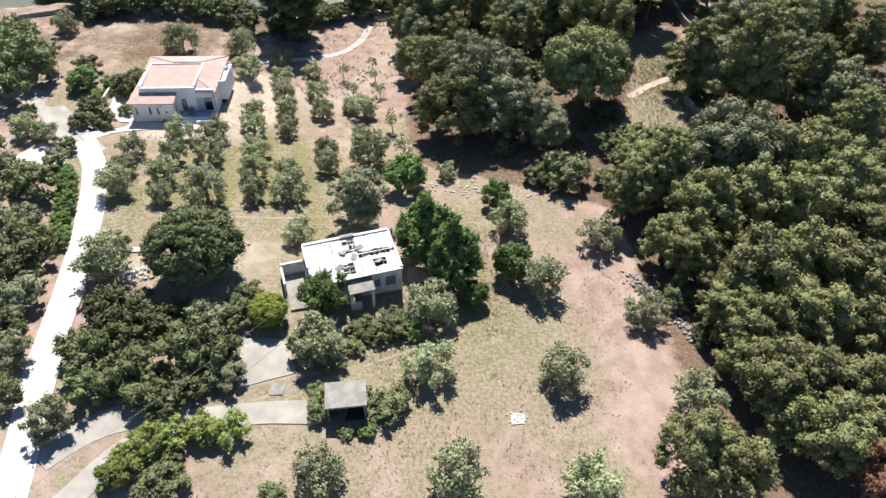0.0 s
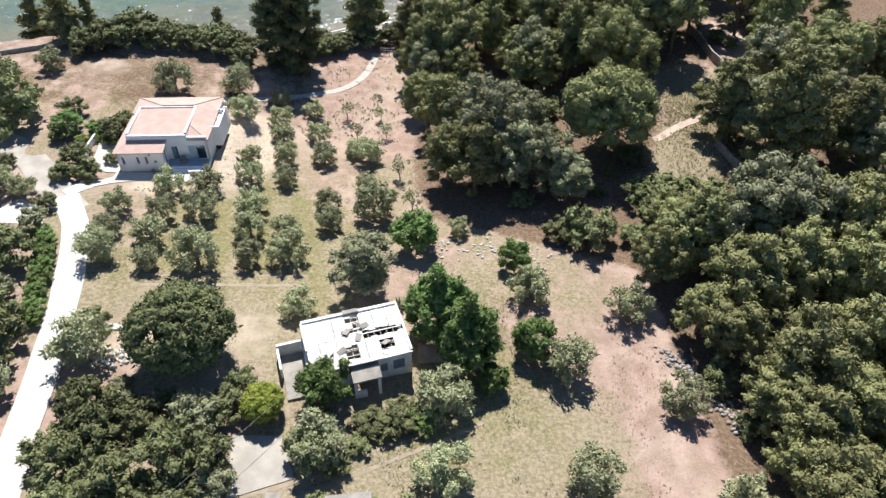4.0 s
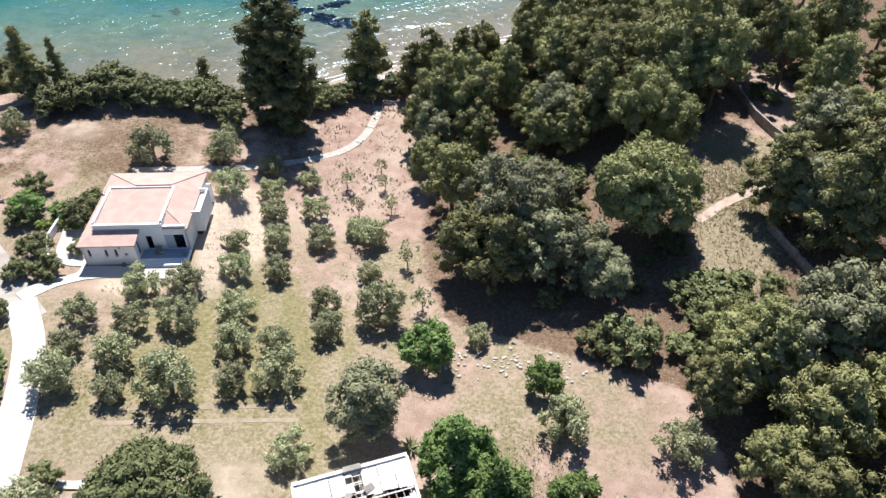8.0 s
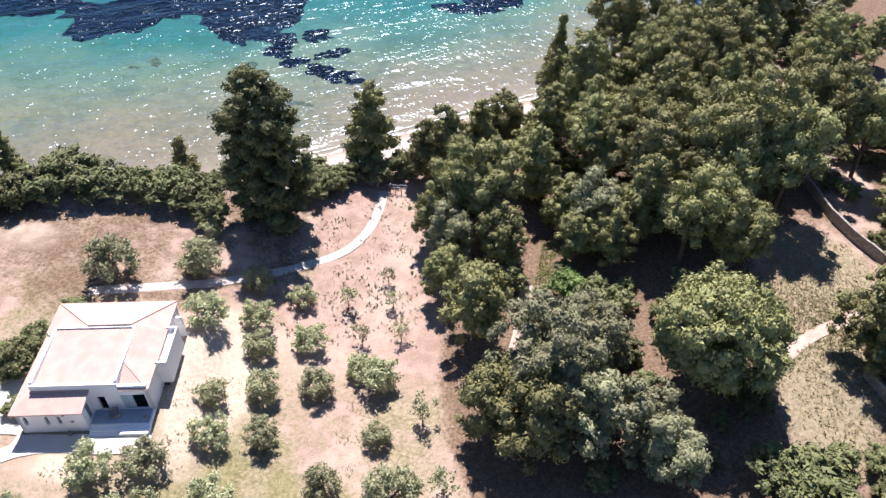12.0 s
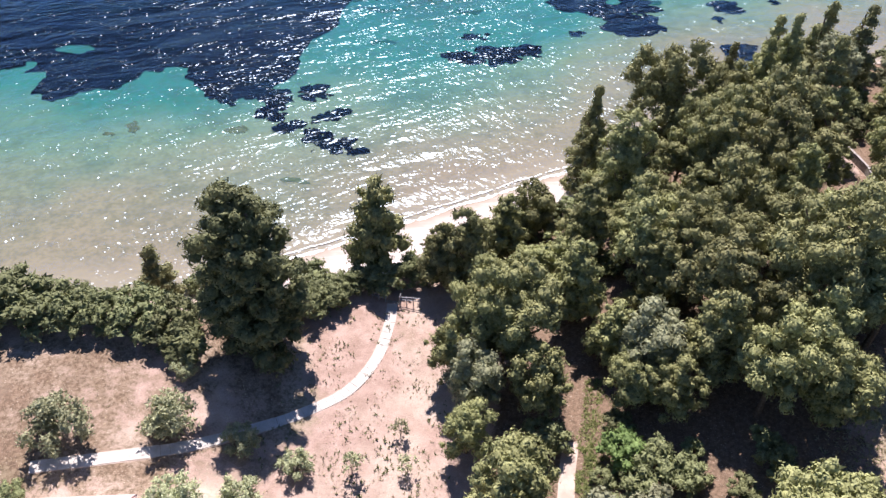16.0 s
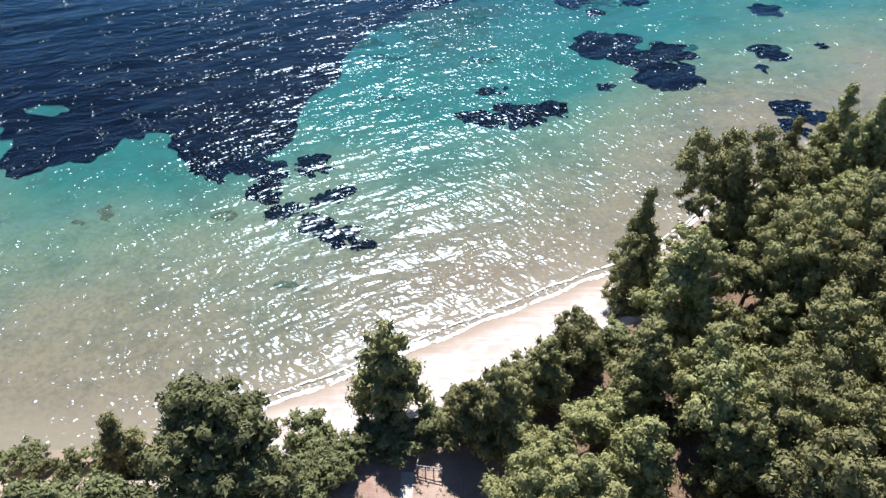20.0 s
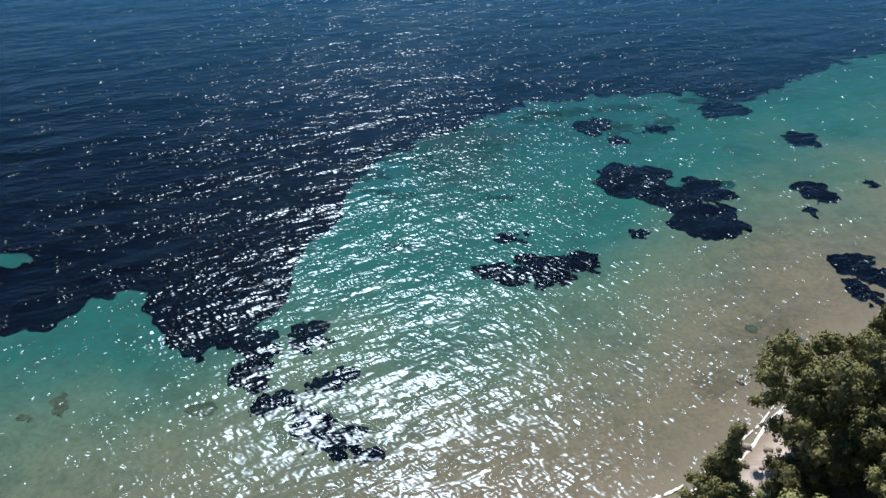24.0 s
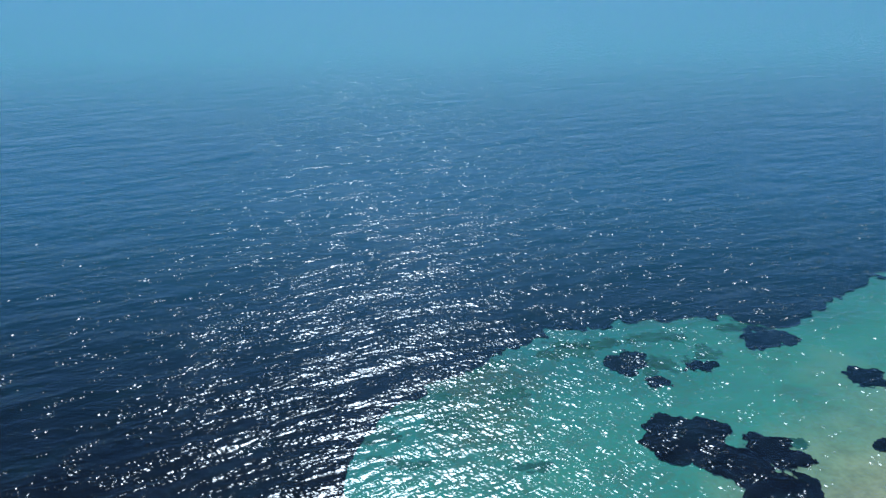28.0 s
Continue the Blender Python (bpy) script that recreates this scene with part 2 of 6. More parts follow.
def ground_material():
    m = Mat("earth_grass_sand_and_tinted_seabed", 0.95, 0.03)
    at = m.n.new("ShaderNodeAttribute")
    at.attribute_name = "cover"
    sep = m.n.new("ShaderNodeSeparateColor")
    m.l.new(at.outputs["Color"], sep.inputs["Color"])
    green, straw, sand = sep.outputs
    litter = at.outputs["Alpha"]
    big, mid, small, grain = m.noise(0.11, 5.0), m.noise(0.55, 5.0), m.noise(2.6, 5.0, 0.65), m.noise(13.0, 4.0, 0.7)
    soil = m.mix(m.step(mid, 0.3, 0.7), (0.285, 0.196, 0.155), (0.405, 0.292, 0.242))
    soil = m.mix(m.math("MULTIPLY", m.step(big, 0.45, 0.7), 0.6), soil, (0.46, 0.38, 0.305))
    soil = m.mix(m.math("MULTIPLY", m.step(small, 0.5, 0.75), 0.55), soil, (0.235, 0.165, 0.125))
    dry = m.mix(m.step(small, 0.3, 0.7), (0.2, 0.166, 0.106), (0.345, 0.292, 0.2))
    lush = m.mix(m.step(small, 0.3, 0.7), (0.15, 0.138, 0.068), (0.27, 0.238, 0.128))

    def cover(v, lo):
        # patchy edges: the wanted cover is compared with noise
        s = m.math("ADD", m.math("MULTIPLY", mid, 0.55), m.math("MULTIPLY", small, 0.45))
        return m.step(m.math("SUBTRACT", m.math("ADD", v, lo), s), -0.16, 0.2)

    c = m.mix(cover(straw, 0.0), soil, dry)
    c = m.mix(cover(green, 0.0), c, lush)
    c = m.mix(cover(litter, 0.02), c, m.mix(m.step(small, 0.3, 0.7), (0.115, 0.08, 0.054), (0.225, 0.155, 0.108)))
    c = m.mix(m.math("MULTIPLY", m.step(grain, 0.5, 0.68), 0.75), c, m.mix(0.6, c, (0.06, 0.05, 0.035)))
    c = m.mix(m.math("MULTIPLY", m.step(m.noise(6.0, 3.0, 0.6), 0.6, 0.72), 0.6), c, (0.55, 0.47, 0.38))
    pale = m.n.new("ShaderNodeAttribute")
    pale.attribute_name = "dust"
    c = m.mix(m.math("MULTIPLY", cover(pale.outputs["Fac"], 0.0), 0.8), c, m.mix(m.step(small, 0.3, 0.7), (0.43, 0.35, 0.275), (0.57, 0.475, 0.385)))
    beach = m.mix(m.step(mid, 0.35, 0.65), (0.42, 0.355, 0.315), (0.51, 0.44, 0.395))
    lay_ = m.n.new("ShaderNodeMapping")
    lay_.inputs["Rotation"].default_value, lay_.inputs["Scale"].default_value = (0, 0, radians(-29)), (0.1, 1, 1)
    m.l.new(m.place(), lay_.inputs["Vector"])
    beach = m.mix(m.math("MULTIPLY", m.step(m.noise(0.9, 4.0, 0.6, lay_.outputs[0]), 0.45, 0.6), 0.7), beach, (0.6, 0.55, 0.51))
    beach = m.mix(m.math("MULTIPLY", m.step(m.noise(1.6, 4.0, 0.6, lay_.outputs[0]), 0.56, 0.68), 0.5), beach, (0.33, 0.285, 0.25))
    c = m.mix(sand, c, m.mix(m.math("MULTIPLY", m.step(grain, 0.5, 0.8), 0.35), beach, (0.33, 0.28, 0.24)))
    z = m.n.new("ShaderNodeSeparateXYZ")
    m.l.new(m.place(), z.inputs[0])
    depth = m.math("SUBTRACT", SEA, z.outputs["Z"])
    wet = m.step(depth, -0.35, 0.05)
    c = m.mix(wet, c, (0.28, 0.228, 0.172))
    # the water's absorption is painted into the bed: sand, turquoise, navy by depth
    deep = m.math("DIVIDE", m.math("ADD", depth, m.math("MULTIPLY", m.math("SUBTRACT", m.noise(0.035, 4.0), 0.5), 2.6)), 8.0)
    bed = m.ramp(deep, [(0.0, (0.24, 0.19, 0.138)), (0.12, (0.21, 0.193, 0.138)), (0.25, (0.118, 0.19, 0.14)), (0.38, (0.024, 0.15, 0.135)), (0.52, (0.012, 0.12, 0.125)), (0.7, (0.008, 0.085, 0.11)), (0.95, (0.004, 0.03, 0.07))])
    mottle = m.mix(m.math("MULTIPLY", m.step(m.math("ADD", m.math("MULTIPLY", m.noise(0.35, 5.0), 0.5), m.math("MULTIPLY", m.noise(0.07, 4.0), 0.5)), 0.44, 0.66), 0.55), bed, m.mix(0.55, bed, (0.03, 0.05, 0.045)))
    # mottling for sand ripples, with the waves' light pattern painted in
    ripples_and_caustics = m.noise(1.4, 5.0, 0.65)
    mottle = m.mix(m.math("MULTIPLY", m.step(ripples_and_caustics, 0.42, 0.62), 0.3), mottle, m.mix(0.8, mottle, (0.06, 0.07, 0.05)))
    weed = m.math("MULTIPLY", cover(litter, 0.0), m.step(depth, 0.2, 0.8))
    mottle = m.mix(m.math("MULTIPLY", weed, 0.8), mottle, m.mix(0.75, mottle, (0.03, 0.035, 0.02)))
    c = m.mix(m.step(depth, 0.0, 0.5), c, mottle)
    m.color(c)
    m.bump(m.math("ADD", m.math("MULTIPLY", small, 0.6), m.math("MULTIPLY", grain, 0.4)), 0.7, 0.12)
    return m.m


def water_material():
    m = Mat("sea_water")
    m.n.remove(m.b)
    def turned(degrees):
        mp = m.n.new("ShaderNodeMapping")
        mp.inputs["Rotation"].default_value = (0, 0, radians(degrees))
        m.l.new(m.place(), mp.inputs["Vector"])
        return mp.outputs[0]

    main, cross = turned(-24), turned(38)

    def swell(sx, sy, scale, detail, along=main):
        mp = m.n.new("ShaderNodeMapping")
        mp.inputs["Scale"].default_value = (sx, sy, 1)
        m.l.new(along, mp.inputs["Vector"])
        return m.noise(scale, detail, 0.6, mp.outputs[0], 0.2)

    def wave(a, height_):
        return m.math("MULTIPLY", m.math("SUBTRACT", a, 0.5), height_)

    def tally(*terms):
        t = terms[0]
        for k in terms[1:]:
            t = m.math("ADD", t, k)
        return t

    long_ = swell(0.36, 1, 0.27, 1.0)
    # gusts: the small waves are steeper in some bands than in others
    crest = m.math("ADD", 0.6, m.math("MULTIPLY", m.step(m.math("ADD", m.math("MULTIPLY", long_, 0.6), m.math("MULTIPLY", swell(0.2, 1, 0.1, 2.0), 0.5)), 0.45, 0.66), 0.8))
    small = tally(wave(swell(0.38, 1, 0.52, 1.0), 0.28), wave(swell(0.42, 1, 1.0, 1.0), 0.14), wave(swell(0.6, 1, 0.8, 1.0, cross), 0.2), wave(swell(0.7, 1, 2.0, 0.0, cross), 0.06))
    steep = m.math("MULTIPLY", wave(swell(0.7, 1, 1.3, 0.0, cross), 0.62), m.step(swell(0.5, 1, 0.42, 1.0), 0.55, 0.68))
    total = tally(steep, wave(swell(0.35, 1, 0.075, 1.0), 1.3), wave(swell(0.35, 1, 0.14, 1.0), 0.6), wave(long_, 0.36), m.math("MULTIPLY", small, crest))
    bp = m.node("ShaderNodeBump", Strength=1.0, Distance=1.0)
    m.l.new(total, bp.inputs["Height"])
    soft = m.node("ShaderNodeBump", Strength=1.0, Distance=1.5)
    m.l.new(total, soft.inputs["Height"])
    fr = m.node("ShaderNodeFresnel", IOR=1.33)
    m.l.new(soft.outputs[0], fr.inputs["Normal"])
    gl = m.node("ShaderNodeBsdfGlossy", Roughness=0.26)
    gl.distribution = "BECKMANN"
    gl.inputs["Color"].default_value = (0.52, 0.67, 0.83, 1)
    m.l.new(bp.outputs[0], gl.inputs["Normal"])
    tr = m.n.new("ShaderNodeBsdfTransparent")
    tr.inputs["Color"].default_value = (0.9, 0.95, 0.955, 1)
    ms = m.n.new("ShaderNodeMixShader")
    flat = m.node("ShaderNodeFresnel", IOR=1.33)
    most = m.math("ADD", 0.012, m.math("MULTIPLY", flat.outputs[0], 1.8))
    m.l.new(m.math("MINIMUM", fr.outputs[0], most), ms.inputs[0])
    m.l.new(tr.outputs[0], ms.inputs[1])
    m.l.new(gl.outputs[0], ms.inputs[2])
    m.l.new(ms.outputs[0], m.n["Material Output"].inputs["Surface"])
    return m.m


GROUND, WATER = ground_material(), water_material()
SPARSE = plain("sparse_seagrass", (0.012, 0.05, 0.05), (0.016, 0.085, 0.08), 0.3, 0.9, 0.4, 0.1, 1.2, 0.0)


WEED = plain("weed_on_sand", (0.05, 0.075, 0.05), (0.1, 0.125, 0.085), 0.8, 0.9, 0.4, 0.1, 2.5, 0.0)


def seagrass():
    m = Mat("seagrass_with_painted_water_blue", 0.9, 0.0)
    z = m.n.new("ShaderNodeSeparateXYZ")
    m.l.new(m.place(), z.inputs[0])
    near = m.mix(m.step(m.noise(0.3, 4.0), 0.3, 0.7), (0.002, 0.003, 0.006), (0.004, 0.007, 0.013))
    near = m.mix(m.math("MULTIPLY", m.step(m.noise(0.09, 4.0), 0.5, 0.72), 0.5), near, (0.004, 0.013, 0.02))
    # farther out, scattered and mirrored skylight is painted in as paler blue
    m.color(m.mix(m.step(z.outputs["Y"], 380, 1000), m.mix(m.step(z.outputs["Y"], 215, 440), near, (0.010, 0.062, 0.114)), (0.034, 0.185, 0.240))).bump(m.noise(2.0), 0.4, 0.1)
    return m.m


SEAGRASS = seagrass()

# ---- mesh helpers ----
def mesh_of(name, verts, faces, mat, smooth=False):
    me = bpy.data.meshes.new(name)
    me.from_pydata([tuple(v) for v in verts], [], faces)
    me.materials.append(mat)
    if smooth:
        me.polygons.foreach_set("use_smooth", [True] * len(me.polygons))
    me.update()
    return me


def quick_mesh(name, verts, tris, mat):
    """A mesh of triangles from arrays."""
    me = bpy.data.meshes.new(name)
    me.vertices.add(len(verts))
    me.vertices.foreach_set("co", np.ascontiguousarray(verts, dtype=np.float32).ravel())
    me.loops.add(len(tris) * 3)
    me.loops.foreach_set("vertex_index", np.ascontiguousarray(tris, dtype=np.int32).ravel())
    me.polygons.add(len(tris))
    me.polygons.foreach_set("loop_start", np.arange(0, len(tris) * 3, 3, dtype=np.int32))
    me.materials.append(mat)
    me.update(calc_edges=True)
    me.validate()
    return me


def part(name, bm, material, parent, label="", smooth=False):
    if isinstance(bm, bmesh.types.BMesh):
        me = bpy.data.meshes.new(name)
        bm.normal_update()
        bm.to_mesh(me)
        bm.free()
        me.materials.append(material)
        if smooth:
            me.polygons.foreach_set("use_smooth", [True] * len(me.polygons))
    else:
        me = bm
    ob = new(name, me)
    ob.parent = parent
    if label:
        ob["label"] = label
    return ob


def box_bm(*boxes, bevel=0.0, jitter=0.0):
    """Boxes given as (x0, y0, z0, x1, y1, z1) in one bmesh."""
    bm = bmesh.new()
    for x0, y0, z0, x1, y1, z1 in boxes:
        m = Matrix.LocRotScale(((x0 + x1) / 2, (y0 + y1) / 2, (z0 + z1) / 2), None, (abs(x1 - x0), abs(y1 - y0), abs(z1 - z0)))
        bmesh.ops.create_cube(bm, size=1, matrix=m)
    if bevel:
        bmesh.ops.bevel(bm, geom=bm.edges[:], offset=bevel, segments=1, affect="EDGES")
    if jitter:
        for v in bm.verts:
            v.co += Vector([random.uniform(-jitter, jitter) for _ in range(3)])
    return bm


def wall_bm(length, z0, z1, thick, openings=()):
    """A wall along x from 0 to length, its outer face at y = 0, with openings (x0, z0, x1, z1) right through: one closed shell."""
    xs = sorted({0, length, *[o[0] for o in openings], *[o[2] for o in openings]})
    zs = sorted({z0, z1, *[o[1] for o in openings], *[o[3] for o in openings]})
    solid = {(i, j) for i in range(len(xs) - 1) for j in range(len(zs) - 1)
             if not any(o[0] <= xs[i] and xs[i + 1] <= o[2] and o[1] <= zs[j] and zs[j + 1] <= o[3] for o in openings)}
    bm, made = bmesh.new(), {}

    def at(i, k, j):
        if (i, k, j) not in made:
            made[i, k, j] = bm.verts.new((xs[i], thick * k, zs[j]))
        return made[i, k, j]

    for i, j in solid:
        bm.faces.new((at(i, 0, j), at(i + 1, 0, j), at(i + 1, 0, j + 1), at(i, 0, j + 1)))
        bm.faces.new((at(i, 1, j), at(i, 1, j + 1), at(i + 1, 1, j + 1), at(i + 1, 1, j)))
        for (di, dj), (p, q) in {(-1, 0): ((i, j), (i, j + 1)), (1, 0): ((i + 1, j + 1), (i + 1, j)), (0, -1): ((i + 1, j), (i, j)), (0, 1): ((i, j + 1), (i + 1, j + 1))}.items():
            if (i + di, j + dj) not in solid:
                bm.faces.new((at(p[0], 0, p[1]), at(q[0], 0, q[1]), at(q[0], 1, q[1]), at(p[0], 1, p[1])))
    bmesh.ops.recalc_face_normals(bm, faces=bm.faces[:])
    return bm


def tube_bm(points, radii, sides=7):
    bm = bmesh.new()
    rings = []
    for i, p in enumerate(points):
        p = Vector(p)
        q = Vector(points[min(i + 1, len(points) - 1)]) - Vector(points[max(i - 1, 0)])
        rot = q.to_track_quat("Z", "Y")
        rings.append([bm.verts.new(p + rot @ Vector((math.cos(a) * radii[i], math.sin(a) * radii[i], 0))) for a in [2 * math.pi * k / sides for k in range(sides)]])
    for r0, r1 in zip(rings, rings[1:]):
        for k in range(sides):
            bm.faces.new((r0[k], r0[(k + 1) % sides], r1[(k + 1) % sides], r1[k]))
    bm.faces.new(rings[-1])
    bm.faces.new(rings[0][::-1])
    return bm


def empty(name, m):
    ob = new(name)
    ob.empty_display_size = 0.2
    ob.matrix_basis = m
    return ob


# ---- ground and sea ----
def axis(lo, hi, step, far):
    fine = list(np.arange(lo, hi + step / 2, step))
    a, b, d = [], [], step
    x = lo
    while x > -far:
        d *= 1.5
        x -= d
        a.append(max(x, -far))
    x, d = hi, step
    while x < far:
        d *= 1.5
        x += d
        b.append(min(x, far))
    return a[::-1] + fine + b


def bump2(x, y, cx, cy, rx, ry):
    return math.exp(-(((x - cx) / rx) ** 2) - ((y - cy) / ry) ** 2)


def wooded(x, y):
    """How much a place lies under the pines."""
    edge = -4 + 6 * math.sin(y * 0.11) * 0.4 if y > 84 else 21 + (84 - y) * 0.12
    if 74 < y <= 84:
        edge = 21 - (y - 74) * 2.5
    return ease(-3, 3, x - edge) * ease(8, 4, y - coast(x) + 18)


def build_ground():
    xs, ys = axis(-90, 100, 1.25, 4300), axis(8, 205, 1.25, 4300)
    verts, cov, dust = [], [], []
    for y in ys:
        for x in xs:
            z = height(x, y)
            d = y - coast(x)
            n = noise.noise(Vector((x * 0.09, y * 0.09, 3))) + 0.5 * noise.noise(Vector((x * 0.3, y * 0.3, 5)))
            if d < -3:
                z += 0.10 * n
            verts.append((x, y, z))
            wood = wooded(x, y)
            clearing = bump2(x, y, 35, 108, 6, 14) + bump2(x, y, 40, 112, 5, 8) + bump2(x, y, 31, 92, 5, 8)
            green = 0.24 + 0.25 * n
            green += 0.45 * bump2(x, y, 3, 60, 6, 9) + 0.3 * bump2(x, y, -2, 49, 8, 6) + 0.35 * bump2(x, y, -52, 107, 9, 5)
            green += 0.2 * bump2(x, y, -27, 80, 16, 17) * (1 + math.sin((x + 0.26 * y) * 1.15))
            green += 0.22 * bump2(x, y, -26, 78, 15, 14)
            green -= 0.35 * ease(92, 108, y) * ease(-26, -18, x) + 0.25 * ease(14, 20, x)
            straw = 0.5 + 0.3 * n + 0.35 * bump2(x, y, 0, 46, 16, 12) + 0.5 * clearing
            straw += 0.3 * bump2(x, y, -28, 76, 17, 17)
            straw -= 0.3 * ease(95, 108, y) * ease(-26, -18, x)
            straw -= 0.25 * ease(14, 20, x) * (1 - min(1, clearing))
            west = 1 - ease(-45, -30, x)
            east = ease(13, 22, x)
            sand = ease(-13 + 6 * east, -10 + 6 * east, d) * ease(6, 2, d) * (1 - 0.9 * west)
            litter = wood * (1 - 0.85 * min(1, clearing))
            bare = bump2(x, y, 45.3, 157, 4.5, 6) + bump2(x, y, 14.7, 150, 2.2, 3.0) + bump2(x, y, 32.4, 143.8, 3.0, 3.2) + bump2(x, y, 47, 128, 4, 11)
            litter *= 1 - min(1.0, bare)
            litter = max(litter, (0.5 + 0.35 * n) * ease(101, 106, y) * ease(-20, -27, x) * ease(-7, -9, d))
            if d > 0:
                litter = 0.62 * bump2(x, y, 36, 193, 16, 8) + 0.6 * bump2(x, y, 22, 183, 7, 4) + 0.5 * bump2(x, y, -34, 180, 9, 9) + 0.35 * bump2(x, y, -62, 184, 14, 6) + 0.62 * bump2(x, y, -14, 262, 26, 17) + 0.55 * bump2(x, y, 30, 276, 22, 9) + 0.4 * bump2(x, y, -10, 240, 18, 12)
            pale = bump2(x, y, -30.5, 97, 4.0, 11) + 0.7 * bump2(x, y, -40, 85.5, 7, 3) + 0.45 * bump2(x, y, -18, 104, 14, 14) + 0.5 * bump2(x, y, -57, 116, 8, 5) + 0.5 * bump2(x, y, -22, 61, 6, 7) + 0.6 * bump2(x, y, -34, 59, 5, 5)
            dust.append(min(1.0, pale * (1 + 0.4 * n)))
            cov.append((min(max(green, 0), 1), min(max(straw, 0), 1), sand, min(max(litter, 0), 1)))
    w = len(xs)
    faces = [(j * w + i, j * w + i + 1, (j + 1) * w + i + 1, (j + 1) * w + i) for j in range(len(ys) - 1) for i in range(w - 1)]
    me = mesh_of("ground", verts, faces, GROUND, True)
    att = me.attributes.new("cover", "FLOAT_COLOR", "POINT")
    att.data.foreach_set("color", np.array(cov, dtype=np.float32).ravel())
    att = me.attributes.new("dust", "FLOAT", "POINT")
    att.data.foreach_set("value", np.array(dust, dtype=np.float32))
    tagged(new("ground", me), "pinkish dry earth with patchy grass, pine litter, beach sand and seabed painted with the water's tint", "ground", kind="structure")


build_ground()
water = mesh_of("water", [(-4300, 110, SEA), (4300, 110, SEA), (4300, 4300, SEA), (-4300, 4300, SEA)], [(0, 1, 2, 3)], WATER)
tagged(new("water", water), "clear turquoise sea with small glittering waves, deep blue farther out", "water", kind="structure")


def ribbon(line, width, lift, thick=0.12, step=1.5):
    """A strip laid on the ground along a smooth line: verts, faces."""
    pts = []
    n = len(line)
    for i in range(n - 1):
        p0, p1, p2, p3 = (Vector(line[max(0, min(n - 1, k))]) for k in (i - 1, i, i + 1, i + 2))
        m = max(2, int((p2 - p1).length / step))
        for k in range(m):
            t = k / m
            pts.append(0.5 * ((2 * p1) + (p2 - p0) * t + (2 * p0 - 5 * p1 + 4 * p2 - p3) * t * t + (3 * p1 - p0 - 3 * p2 + p3) * t ** 3))
    pts.append(Vector(line[-1]))
    verts, faces = [], []
    for i, p in enumerate(pts):
        q = (pts[min(i + 1, len(pts) - 1)] - pts[max(i - 1, 0)]).normalized()
        side = Vector((-q.y, q.x))
        wv = width * (1 + 0.10 * noise.noise(Vector((i * 0.31, width, 1))))
        row = [p + side * (wv / 2) * f for f in (1, 0.5, 0, -0.5, -1)]
        zs = [height(v.x, v.y) + lift for v in row]
        b = len(verts)
        verts += [(row[0].x, row[0].y, zs[0] - thick - lift)] + [(v.x, v.y, z) for v, z in zip(row, zs)] + [(row[4].x, row[4].y, zs[4] - thick - lift)]
        if i:
            faces += [(b - 7 + k, b - 6 + k, b + 1 + k, b + k) for k in range(6)]
    return verts, [f[::-1] for f in faces]


def lay(name, line, width, mat, label, cat, lift=0.06):
    v, f = ribbon(line, width, lift)
    return tagged(new(name, mesh_of(name, v, f, mat)), label, cat, kind="structure")


lay("road", [(-33, 14), (-36.1, 30.9), (-37.6, 37.6), (-39.2, 45.5), (-40.3, 53.2), (-42, 62.4), (-44.3, 71.1), (-46.4, 77.0), (-48.6, 80.4), (-49.6, 82.2)], 3.1, CONCRETE, "pale concrete lane winding past the shrubs to the villa", "road")
lay("pavement", [(-47.6, 79.4), (-51.0, 83.0), (-55.8, 88.1), (-61.2, 92.6), (-75, 98)], 4.0, DUSTY, "dusty grey lane curving away past the villa garden", "lane", 0.035)
lay("pavement", [(-49.9, 82.6), (-47.6, 85.4), (-45.2, 87.4), (-42, 88.1), (-38.5, 88.0), (-34.6, 88.2)], 1.9, CONCRETE, "pale concrete walk from the lane to the villa door", "pavement", 0.09)
lay("pavement", [(-11.6, 39.7), (-14.9, 39.5), (-18, 39.1), (-23.9, 37.8), (-27.6, 35.0), (-30.2, 31.2), (-33, 26)], 2.6, DUSTY, "dusty concrete driveway in front of the low hedge", "pavement", 0.08)
lay("pavement", [(-23.5, 38.6), (-28, 38.4), (-32, 36.5), (-35, 33.4)], 3.0, DUSTY, "worn stony forecourt beside the lane", "pavement", 0.05)
lay("pavement", [(0.8, 100), (2.6, 105.6), (3.3, 110), (4.9, 115.9), (6.4, 119.2)], 1.5, PINK_SLAB, "bare pinkish earth trail between bushes", "trail", 0.05)
lay("pavement", [(28.6, 99), (30.2, 100), (33.1, 102.1), (37.9, 104.3), (40, 105.4)], 1.3, PINK_SLAB, "pale trodden trail through dry grass", "trail", 0.05)
TRACK = plain("bare_wheel_track", (0.255, 0.208, 0.15), (0.345, 0.285, 0.215), 0.8, 0.95, 0.4, 0.03)
for shift in (0.0, 1.7):
    lay("pavement", [(-20, 41.6 - shift), (-13.0, 44.4 - shift), (-9, 46.6 - shift), (-4.9, 48.7 - shift), (-0.5, 51 - shift), (2.5, 52.8 - shift)], 0.4, TRACK, "faint pale wheel track in the grass", "wheel track", 0.02)
    lay("pavement", [(-11, 68.7 + shift), (-14, 68.9 + shift), (-25, 68 + shift), (-38, 66.8 + shift)], 0.5, TRACK, "faint pale wheel track below the olive rows", "wheel track", 0.02)


